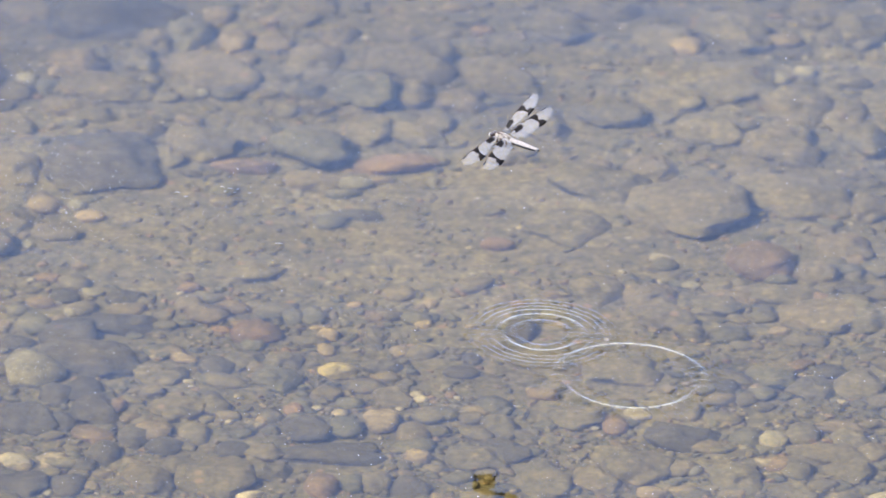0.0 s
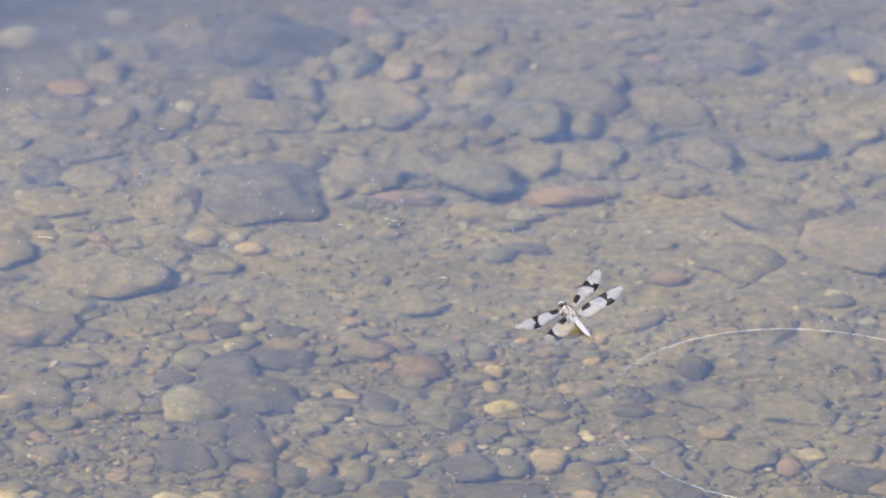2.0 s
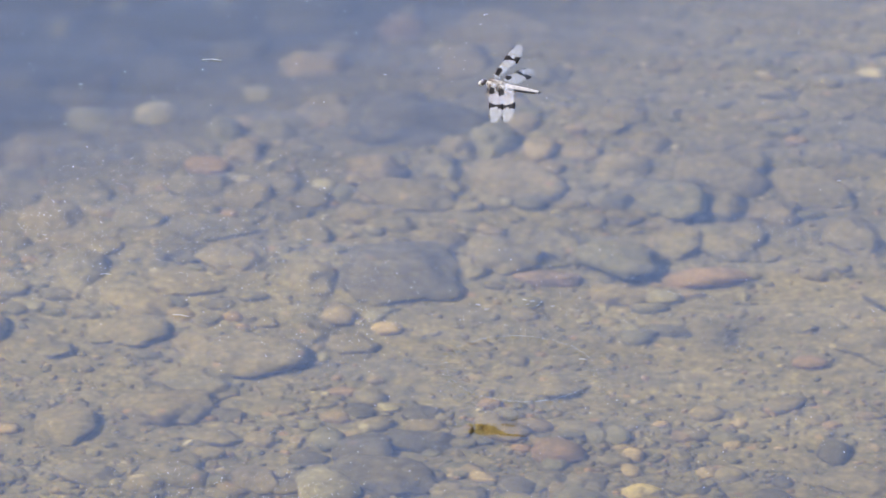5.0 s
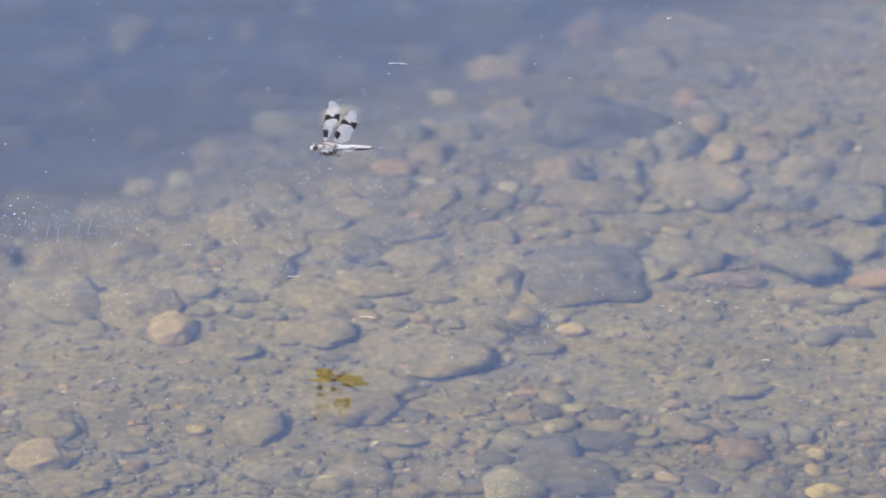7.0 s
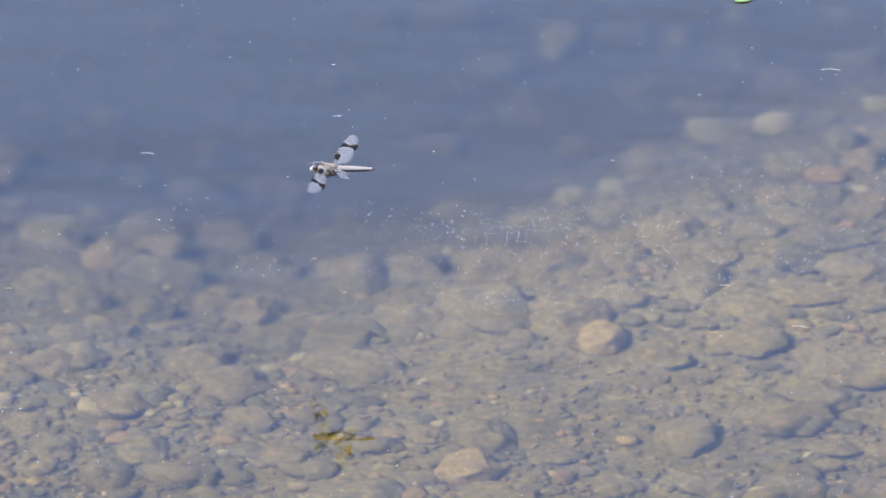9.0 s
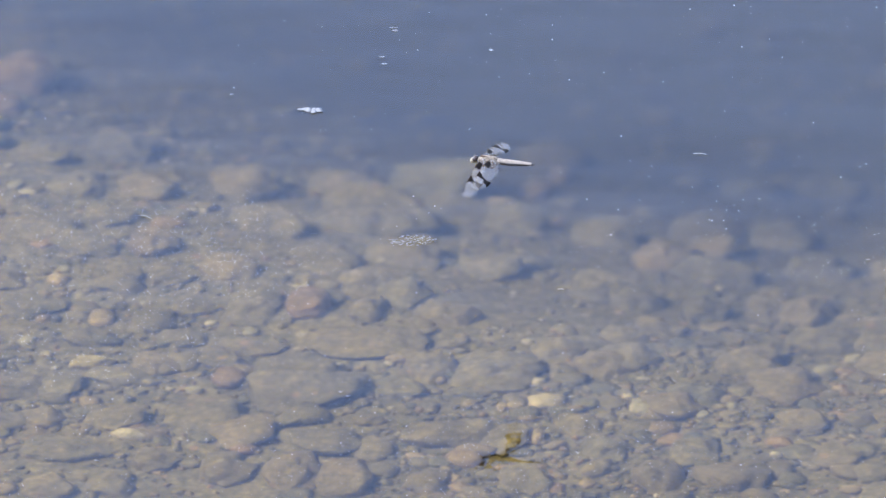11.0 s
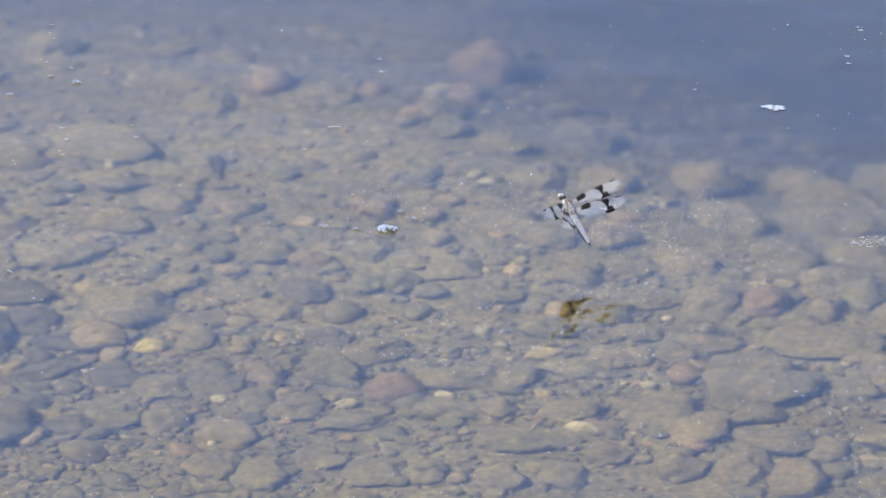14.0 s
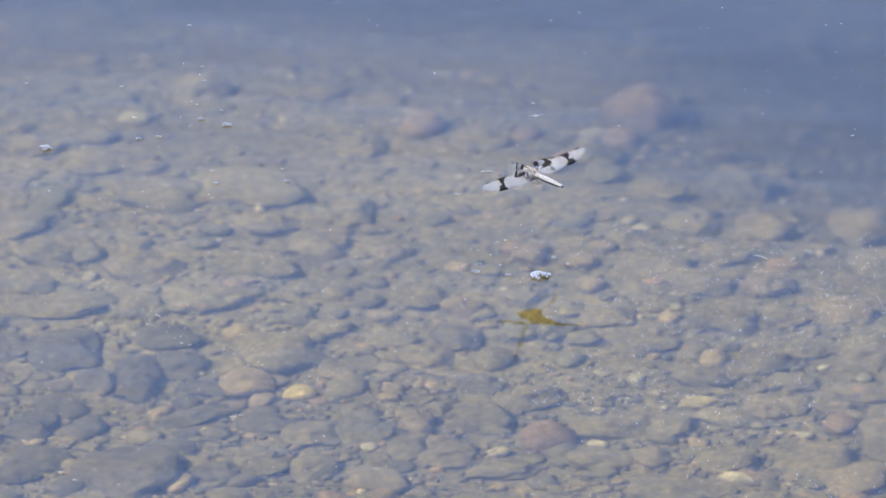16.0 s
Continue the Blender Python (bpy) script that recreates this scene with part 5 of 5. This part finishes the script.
fluff(0.204, -0.090, 0.0041)
fluff(0.210, -0.091, 0.0036)
straw(0.241, -0.192, 0.0054)
fluff(0.237, 0.045, 0.0032)
fluff(0.454, 0.153, 0.0038)
fluff(0.560, 0.009, 0.0037)


DUST = plain("pollen_dust", (0.62, 0.61, 0.58), 0.8)
# drifts where dust gathers on the water: x, y and half sizes
DRIFTS = [(-0.28, -0.03, 0.23, 0.12), (0.02, -0.09, 0.10, 0.14), (-0.02, -0.42, 0.11, 0.05), (0.63, -0.19, 0.07, 0.06), (0.43, 0.05, 0.07, 0.05), (-1.38, -0.12, 0.20, 0.11), (-1.02, -0.06, 0.20, 0.14), (-1.16, -0.21, 0.34, 0.09), (-0.20, 0.02, 0.30, 0.09), (-0.46, 0.0, 0.28, 0.09), (-0.06, 0.13, 0.14, 0.07), (-1.16, -0.02, 0.26, 0.08)]


def build_dust():
    """Pollen and dust: very many tiny specks on the water, thicker in drifts."""
    rng = random.Random(21)
    spots = []
    while len(spots) < 26000:
        x, y = rng.uniform(-2.1, 1.0), rng.uniform(-0.95, 0.65)
        n = noise.noise(Vector((x * 2.6, y * 4.0, 5))) + 0.5 * noise.noise(Vector((x * 9, y * 14, 1)))
        near = max(1.0 - math.hypot((x - cx) / a, (y - cy) / b) for cx, cy, a, b in DRIFTS)
        if rng.random() < (0.035 if y < 0.08 else 0.012) + (0.22 if y < 0.08 else 0.10) * max(0.0, n - 0.15) + 0.8 * min(0.5, max(0.0, near)) * max(0.2, 0.55 + n):
            spots.append((x, y, 0.00027 * (0.0008 / 0.00027) ** (rng.random() ** 4.5)))
    base = bmesh.new()
    bmesh.ops.create_icosphere(base, subdivisions=1, radius=0.5)
    shape = np.array([v.co[:] for v in base.verts])
    tri = np.array([[v.index for v in f.verts] for f in base.faces])
    base.free()
    v = np.concatenate([shape * (s * 1.3, s, s * 0.5) + (x, y, 0.0002) for x, y, s in spots])
    f = np.concatenate([tri + k * len(shape) for k in range(len(spots))])
    me = bpy.data.meshes.new("dust_specks")
    me.from_pydata(v.tolist(), [], f.tolist())
    me.materials.append(DUST)
    return tagged(new("dust_specks", me), "tiny white specks of pollen and dust on the water", "dust", kind="stuff")


build_dust()


# ripples, in curved pieces that spread outwards
def ripple_material():
    """Water whose slopes away from the eye mirror more of the sky than the level surface does."""
    m, node, link, out = shader("ripple_water")
    bend = node("BsdfTransparent")
    shine = node("BsdfGlossy", Roughness=0.0)
    shine.inputs["Color"].default_value = (1.0, 0.89, 0.76, 1)
    up = node("CombineXYZ")
    up.inputs[2].default_value = 1.0

    def gloss(normal=None):
        """How much the surface mirrors at this slant."""
        slant, steep = node("LayerWeight", Blend=0.5), node("Math")
        if normal:
            link(normal, slant.inputs["Normal"])
        steep.operation = "POWER"
        steep.inputs[1].default_value = 5.0
        link(slant.outputs["Facing"], steep.inputs[0])
        return steep
    slope, level = gloss(), gloss(up.outputs[0])

    def excess(a, b, gain):
        more, lively = node("Math"), node("Math")
        more.operation, more.use_clamp = "SUBTRACT", True
        lively.operation, lively.use_clamp = "MULTIPLY", True
        lively.inputs[1].default_value = gain
        link(a.outputs[0], more.inputs[0])
        link(b.outputs[0], more.inputs[1])
        link(more.outputs[0], lively.inputs[0])
        return lively.outputs[0]
    # slopes towards the eye get a brown tint, painted for their weaker sky reflection
    link(mixed(node, link, excess(level, slope, 4.0), (1, 1, 1), (0.87, 0.845, 0.77)), bend.inputs["Color"])
    mix = node("MixShader")
    link(excess(slope, level, 0.72), mix.inputs[0])
    link(bend.outputs[0], mix.inputs[1])
    link(shine.outputs[0], mix.inputs[2])
    link(mix.outputs[0], out)
    return m


RIPPLE_TOP = ripple_material()
PIECES = 64
# the waves of one ring across its width: distance from the main crest, half width, share of its height
TRAIN = [(-0.0100, 0.0046, 0.40), (0.0, 0.0056, 1.0), (0.0092, 0.0036, 0.60), (0.0150, 0.0031, 0.50), (0.0206, 0.0030, 0.42), (0.0262, 0.0030, 0.30)]


# an older ring has run on as one broad crest with faint waves ahead of it
OLD_TRAIN = [(-0.0125, 0.0060, 0.10), (0.0, 0.0075, 1.0), (0.0135, 0.0052, 0.05)]


def crest_mesh(radius, amplitude, waves):
    """One short curved piece of a ring: the main crest, small waves ahead of it and low ones behind."""
    first, last = waves[0][0] - waves[0][1], waves[-1][0] + waves[-1][1]
    half, n, m = 0.0080, 10, 56
    bm = bmesh.new()
    top = []
    for i in range(n + 1):
        a = (-half + 2 * half * i / n) / radius
        end = min(1.0, 5.0 * (1 - abs(2 * i / n - 1)))
        row = []
        for j in range(m + 1):
            s = first + (last - first) * j / m
            height = max(share * max(0.0, 1 - ((s - c) / w) ** 2) ** 2 for c, w, share in waves)
            r = radius + s
            row.append(bm.verts.new((r * math.cos(a) - radius, r * math.sin(a), 0.00006 + amplitude * end * height)))
        top.append(row)
    for p, q in zip(top, top[1:]):
        for j in range(m):
            bm.faces.new((p[j], p[j + 1], q[j + 1], q[j]))
    me = bpy.data.meshes.new("crest")
    bm.to_mesh(me)
    bm.free()
    for p in me.polygons:
        p.use_smooth = True
    me.materials.append(RIPPLE_TOP)
    return me


def build_ripple(x, y, radius, amplitude, waves):
    ring = tagged(new("ripple_ring"), "spreading ring of small ripples on the calm water", "ripple", "rings on the water")
    ring.location = (x, y, 0.0)
    ring.empty_display_size = 0.01
    me = crest_mesh(radius, amplitude, waves)
    pieces = []
    for k in range(PIECES):
        ob = new("crest", me)
        ob.parent = ring
        ob.visible_shadow = False
        pieces.append(ob)
    return pieces


def spread_out(pieces, sunk, born, first, speed, gone):
    """The pieces rise where the tail touched the water, run outwards and sink back into it; as the ring grows longer, more of them rise."""
    for k, ob in enumerate(pieces):
        a, lift = 360 * (k + 0.5) / PIECES, 0.0003 + 0.00005 * (k % 2)
        wanted = next(r for every, r in ((8, 0.0), (4, 0.017), (2, 0.034), (1, 0.068)) if k % every == 0)
        rise = max(born, born + (wanted - first) / speed)
        rise = rise if rise > 0.15 else 0.0

        def at(t, z):
            age = min(max(t, born), gone) - born
            r = first + speed * age
            z -= (sunk + 0.0003) * age / (gone - born)
            return Matrix.Translation((r * math.cos(radians(a)), r * math.sin(radians(a)), z)) @ Euler((0, 0, radians(a))).to_matrix().to_4x4()
        rows = [(0.0, at(0.0, lift if rise <= 0 else -0.5))]
        if rise > 0:
            rows += [(rise - 0.1, at(rise - 0.1, -0.5)), (rise, at(rise, lift))]
        rows += [(gone, at(gone, lift)), (gone + 0.2, at(gone, -0.5)), (16.0, at(gone, -0.5))]
        walk(ob, rows)


RINGS = [
    # x, y, radius of its pieces, height, share of it that sinks back, born, first radius, speed, gone
    (0.508, -0.423, 0.085, 0.0013, 0.45, 0.0, 0.056, 0.047, 2.0),
    (0.443, -0.347, 0.065, 0.0010, 1.00, 0.0, 0.032, 0.045, 1.2),
    (0.300, -0.298, 0.080, 0.0010, 0.85, 2.2, 0.022, 0.052, 4.7),
    (0.350, -0.292, 0.085, 0.0013, 0.68, 2.2, 0.028, 0.056, 4.7),
    (0.320, -0.242, 0.055, 0.0008, 1.0, 2.3, 0.019, 0.049, 4.2),
    (0.325, -0.290, 0.055, 0.0016, 0.65, 2.8, 0.020, 0.044, 4.7),
    (0.192, -0.212, 0.030, 0.0008, 0.75, 3.1, 0.013, 0.030, 4.6),
]
ripples = [build_ripple(x, y, r, h, OLD_TRAIN if k == 0 else TRAIN if r > 0.06 else TRAIN[:4]) for k, (x, y, r, h, *_) in enumerate(RINGS)]


def build_drops():
    """Drops flung up from the tail as it leaves the water."""
    m, node, link, out = shader("water_drop")
    b = node("BsdfPrincipled", Roughness=0.02, IOR=1.33, **{"Transmission Weight": 0.6})
    b.inputs["Base Color"].default_value = (0.92, 0.94, 0.96, 1)
    link(b.outputs["BSDF"], out)
    drops = []
    for size in (0.0020, 0.0016, 0.0013, 0.0011, 0.0013, 0.0015, 0.0010):
        bm = bmesh.new()
        bmesh.ops.create_icosphere(bm, subdivisions=2, radius=size / 2)
        for v in bm.verts:
            v.co.z *= 1.15
        drops.append(tagged(part("water_drop", bm, m), "bright round drop of water splashed off the surface", "drop", "drops off the tail"))
    return drops


drops = build_drops()


# what moves
def beats(rows, side):
    """The wing's poses at rest times, and quick strokes up and down between them."""
    full = []
    for (t0, a), (t1, b) in zip(rows, rows[1:]):
        full.append((t0, a))
        n = round((t1 - t0) / 0.1)
        for k in range(1, n):
            s = k / n
            q = a.to_quaternion().slerp(b.to_quaternion(), s)
            stroke = Euler((0, radians(side * (-26 if k % 2 else 22)), 0)).to_quaternion()
            full.append((t0 + (t1 - t0) * s, Matrix.LocRotScale(a.translation, stroke @ q, None)))
    return full + [rows[-1]]


def motions():
    flight = [
        (0, pose(0.4094, -0.3113, 0.1537, -1, 0, 48)),
        (0.5, pose(0.3918, -0.3203, 0.1420, 4, 0, 44)),
        (1, pose(0.3850, -0.3302, 0.1323, 5, 0, 38)),
        (1.5, pose(0.3877, -0.3409, 0.0685, -2, 0, 40)),
        (2, pose(0.3362, -0.2652, 0.0085, 17, 0, 32)),
        (2.5, pose(0.2659, -0.2357, 0.0457, 35, 0, 36)),
        (3, pose(0.2522, -0.1643, 0.1233, 10, 0, 54)),
        (3.5, pose(0.2522, -0.0896, 0.1668, 3, 0, 70)),
        (4, pose(0.2457, -0.0475, 0.1741, 8, 0, 67)),
        (6.5, pose(-0.0290, -0.0077, 0.1073, -6, -0, 93)),
        (7, pose(-0.1032, -0.0361, 0.1025, -1, 0, 90)),
        (7.5, pose(-0.1946, -0.0543, 0.0889, 4, 0, 89)),
        (8, pose(-0.2980, -0.0612, 0.1101, 3, 0, 90)),
        (8.5, pose(-0.3695, -0.0804, 0.1336, 4, -0, 91)),
        (9, pose(-0.4335, -0.1106, 0.1154, 1, -0, 93)),
        (9.5, pose(-0.5175, -0.1198, 0.0925, 0, -0, 95)),
        (10, pose(-0.5918, -0.1465, 0.0989, 1, -0, 95)),
        (12.5, pose(-0.8578, -0.1492, 0.1666, -2, 0, 59)),
        (13, pose(-0.8674, -0.1540, 0.1425, -8, 0, 75)),
        (13.5, pose(-0.9194, -0.1417, 0.0889, -3, 0, 70)),
        (14, pose(-1.0376, -0.0845, 0.0448, 37, 0, 45)),
        (14.5, pose(-1.1458, -0.0410, 0.1061, 4, 0, 55)),
        (15, pose(-1.1602, -0.0401, 0.1489, -8, 0, 56)),
        (15.5, pose(-1.1520, -0.0406, 0.1210, -8, 0, 50)),
        (16, pose(-1.2057, 0.0081, 0.0637, 4, 0, 57)),
    ]
    right_fore = [
        (0, pose(0.003, 0.0035, 0.0015, 9.5, -31.9, -4.8)), (0.5, pose(0.003, 0.0035, 0.0015, 20.2, -16.7, 2.9)), (1, pose(0.003, 0.0035, 0.0015, 19.6, -14.6, -2.2)),
        (1.5, pose(0.003, 0.0035, 0.0015, 34, -6.9, 8)), (2, pose(0.003, 0.0035, 0.0015, 0, -15.1, 31.2)), (2.5, pose(0.003, 0.0035, 0.0015, 125.4, 31.2, 94.4)),
        (3, pose(0.003, 0.0035, 0.0015, 1.8, -27.9, -1.8)), (3.5, pose(0.003, 0.0035, 0.0015, -62.9, -36.9, 4.9)), (4, pose(0.003, 0.0035, 0.0015, 15.7, -45.5, -22.9)),
        (6.5, pose(0.003, 0.0035, 0.0015, 5.4, -34.7, -11.2)), (7, pose(0.003, 0.0035, 0.0015, 3.9, -25.8, -6.7)), (7.5, pose(0.003, 0.0035, 0.0015, 62.9, -27.1, -6.4)),
        (8, pose(0.003, 0.0035, 0.0015, -2.4, -13.6, 5.8)), (8.5, pose(0.003, 0.0035, 0.0015, 2, -15.7, -3.8)), (9, pose(0.003, 0.0035, 0.0015, 2.3, 24, 18)),
        (9.5, pose(0.003, 0.0035, 0.0015, 9.6, -22, -8)), (10, pose(0.003, 0.0035, 0.0015, 10, -12, -10)), (12.5, pose(0.003, 0.0035, 0.0015, 35.4, -10, -2.5)),
        (13, pose(0.003, 0.0035, 0.0015, 35.7, -8.7, -4.4)), (13.5, pose(0.003, 0.0035, 0.0015, 34.8, -5.4, 1.8)), (14, pose(0.003, 0.0035, 0.0015, 0, -22.5, -2.7)),
        (14.5, pose(0.003, 0.0035, 0.0015, 24.3, -11.1, -16.6)), (15, pose(0.003, 0.0035, 0.0015, -115.5, -27.7, 73.5)), (15.5, pose(0.003, 0.0035, 0.0015, 18.3, -44.5, -4.6)),
        (16, pose(0.003, 0.0035, 0.0015, 38.4, 15.6, 12.5)),
    ]
    right_hind = [
        (0, pose(0.003, -0.0035, 0.0015, 21.8, -19, -14.5)), (0.5, pose(0.003, -0.0035, 0.0015, 22.2, 35.5, 7.2)), (1, pose(0.003, -0.0035, 0.0015, 34.7, 11.3, -1.5)),
        (1.5, pose(0.003, -0.0035, 0.0015, 23, -18.7, -12.2)), (2, pose(0.003, -0.0035, 0.0015, 2.6, -26.6, -3.6)), (2.5, pose(0.003, -0.0035, 0.0015, 27.9, 30, 5.8)),
        (3, pose(0.003, -0.0035, 0.0015, 33.6, 7.8, 4.6)), (3.5, pose(0.003, -0.0035, 0.0015, 19.4, -9.8, -2.4)), (4, pose(0.003, -0.0035, 0.0015, 10.4, -34.4, -19.6)),
        (6.5, pose(0.003, -0.0035, 0.0015, 31, 15.9, -14.3)), (7, pose(0.003, -0.0035, 0.0015, 20.4, -15, -20.2)), (7.5, pose(0.003, -0.0035, 0.0015, 24.7, -34.9, -40.1)),
        (8, pose(0.003, -0.0035, 0.0015, -29.3, -19.8, -24.2)), (8.5, pose(0.003, -0.0035, 0.0015, 24.2, -12.3, -23.2)), (9, pose(0.003, -0.0035, 0.0015, 9.4, -9.4, -19.7)),
        (9.5, pose(0.003, -0.0035, 0.0015, 10, 24, 6)), (10, pose(0.003, -0.0035, 0.0015, 8, 18, 4)), (12.5, pose(0.003, -0.0035, 0.0015, 35.1, -0.3, -15.5)),
        (13, pose(0.003, -0.0035, 0.0015, 38.2, -8.4, -21)), (13.5, pose(0.003, -0.0035, 0.0015, 21, -30.6, -32.6)), (14, pose(0.003, -0.0035, 0.0015, 1.6, -13.8, -11)),
        (14.5, pose(0.003, -0.0035, 0.0015, 31.9, 18.4, -9.9)), (15, pose(0.003, -0.0035, 0.0015, -107.1, -19.2, 64.9)), (15.5, pose(0.003, -0.0035, 0.0015, 0.7, -18.6, -8.3)),
        (16, pose(0.003, -0.0035, 0.0015, 21.9, -17.8, -27.1)),
    ]
    left_fore = [
        (0, pose(-0.003, 0.0035, 0.0015, 22.8, -17.8, -5.9)), (0.5, pose(-0.003, 0.0035, 0.0015, 35.2, 11.4, 1)), (1, pose(-0.003, 0.0035, 0.0015, 37.8, 21.8, 7.5)),
        (1.5, pose(-0.003, 0.0035, 0.0015, 34.5, 19.8, -1.5)), (2, pose(-0.003, 0.0035, 0.0015, 8.2, -18.9, -9.9)), (2.5, pose(-0.003, 0.0035, 0.0015, 30.9, 18.9, -12.6)),
        (3, pose(-0.003, 0.0035, 0.0015, 22, 16.4, 17.1)), (3.5, pose(-0.003, 0.0035, 0.0015, -3.1, -31.5, 4)), (4, pose(-0.003, 0.0035, 0.0015, -14.5, -5.8, 31.3)),
        (6.5, pose(-0.003, 0.0035, 0.0015, 7.9, 7.2, -8.3)), (7, pose(-0.003, 0.0035, 0.0015, 0.1, 16.2, 0.4)), (7.5, pose(-0.003, 0.0035, 0.0015, -0.6, 15.3, 1.5)),
        (8, pose(-0.003, 0.0035, 0.0015, -1, 0.5, 0.6)), (8.5, pose(-0.003, 0.0035, 0.0015, -0.4, 9.3, 3.8)), (9, pose(-0.003, 0.0035, 0.0015, 19, -6.6, -16.6)),
        (9.5, pose(-0.003, 0.0035, 0.0015, 2, -18, -4)), (10, pose(-0.003, 0.0035, 0.0015, 6.7, -16, -12)), (12.5, pose(-0.003, 0.0035, 0.0015, 46.4, 16.2, 1.4)),
        (13, pose(-0.003, 0.0035, 0.0015, 37.4, -7.3, -18.6)), (13.5, pose(-0.003, 0.0035, 0.0015, 36.1, -4, -15.8)), (14, pose(-0.003, 0.0035, 0.0015, 12.9, 26.5, 17.3)),
        (14.5, pose(-0.003, 0.0035, 0.0015, 4.7, 42.1, 15.7)), (15, pose(-0.003, 0.0035, 0.0015, -117.5, -19.5, 95.3)), (15.5, pose(-0.003, 0.0035, 0.0015, -9.8, 35.6, 10.5)),
        (16, pose(-0.003, 0.0035, 0.0015, 79.1, 27.8, 22.8)),
    ]
    left_hind = [
        (0, pose(-0.003, -0.0035, 0.0015, 24.6, -17.4, 14.4)), (0.5, pose(-0.003, -0.0035, 0.0015, 14.7, -30.8, -18.5)), (1, pose(-0.003, -0.0035, 0.0015, 33.9, -4.5, 14.1)),
        (1.5, pose(-0.003, -0.0035, 0.0015, -11.5, 36.5, 36.2)), (2, pose(-0.003, -0.0035, 0.0015, 5.3, -12.9, 24.1)), (2.5, pose(-0.003, -0.0035, 0.0015, -8.6, 26.4, 42.9)),
        (3, pose(-0.003, -0.0035, 0.0015, 29.7, -12.6, -3)), (3.5, pose(-0.003, -0.0035, 0.0015, -27.4, 9, 31.8)), (4, pose(-0.003, -0.0035, 0.0015, -20.9, 19.8, 36.5)),
        (6.5, pose(-0.003, -0.0035, 0.0015, 4.9, -27.6, -12.6)), (7, pose(-0.003, -0.0035, 0.0015, -0.7, 14.7, 19.9)), (7.5, pose(-0.003, -0.0035, 0.0015, 54.5, 31.2, 34.4)),
        (8, pose(-0.003, -0.0035, 0.0015, 9.7, -1.2, 12.4)), (8.5, pose(-0.003, -0.0035, 0.0015, -32.7, 6.1, 21.1)), (9, pose(-0.003, -0.0035, 0.0015, 25, 11, 10)),
        (9.5, pose(-0.003, -0.0035, 0.0015, 10, 24, -20)), (10, pose(-0.003, -0.0035, 0.0015, 30, 8, -28)), (12.5, pose(-0.003, -0.0035, 0.0015, 49.1, 9.5, 17.9)),
        (13, pose(-0.003, -0.0035, 0.0015, 35.3, 2.5, 7.3)), (13.5, pose(-0.003, -0.0035, 0.0015, 35.2, 8.6, 14.4)), (14, pose(-0.003, -0.0035, 0.0015, 7.4, 32.4, 37.5)),
        (14.5, pose(-0.003, -0.0035, 0.0015, 36.4, 4.7, 16.6)), (15, pose(-0.003, -0.0035, 0.0015, -118.3, -37.7, 109.7)), (15.5, pose(-0.003, -0.0035, 0.0015, -1.7, -5.9, -2.9)),
        (16, pose(-0.003, -0.0035, 0.0015, 22.8, -14, -29.5)),
    ]
    for pieces, (x, y, r, h, sink, born, first, speed, gone) in zip(ripples, RINGS):
        spread_out(pieces, h * sink, born, first, speed, gone)
    tail = Vector((0.313, -0.250, 0.0))
    for drop, (x, y, z) in zip(drops, (
        (0.280, -0.238, 0.012),
        (0.265, -0.255, 0.018),
        (0.288, -0.260, 0.024),
        (0.303, -0.248, 0.012),
        (0.298, -0.247, 0.018),
        (0.231, -0.272, 0.024),
        (0.214, -0.251, 0.012),
    )):
        up, down = Vector((x, y, z)), Vector((x * 2 - tail.x, y * 2 - tail.y, 0.0)).lerp(Vector((x, y, 0.0)), 0.6)
        rest = Vector((0.0, 0.0, -0.03))
        walk(drop, [(0.0, Matrix.Translation(tail + rest)), (2.2, Matrix.Translation(tail + rest)), (2.3, Matrix.Translation(tail.lerp(up, 0.3))), (2.5, Matrix.Translation(up)),
                    (2.8, Matrix.Translation(down)), (2.9, Matrix.Translation(down + rest)), (16.0, Matrix.Translation(down + rest))])
    walk(dragonfly, flight)
    walk(wings["right_fore"], beats(right_fore, 1))
    walk(wings["right_hind"], beats(right_hind, 1))
    walk(wings["left_fore"], beats(left_fore, -1))
    walk(wings["left_hind"], beats(left_hind, -1))


motions()
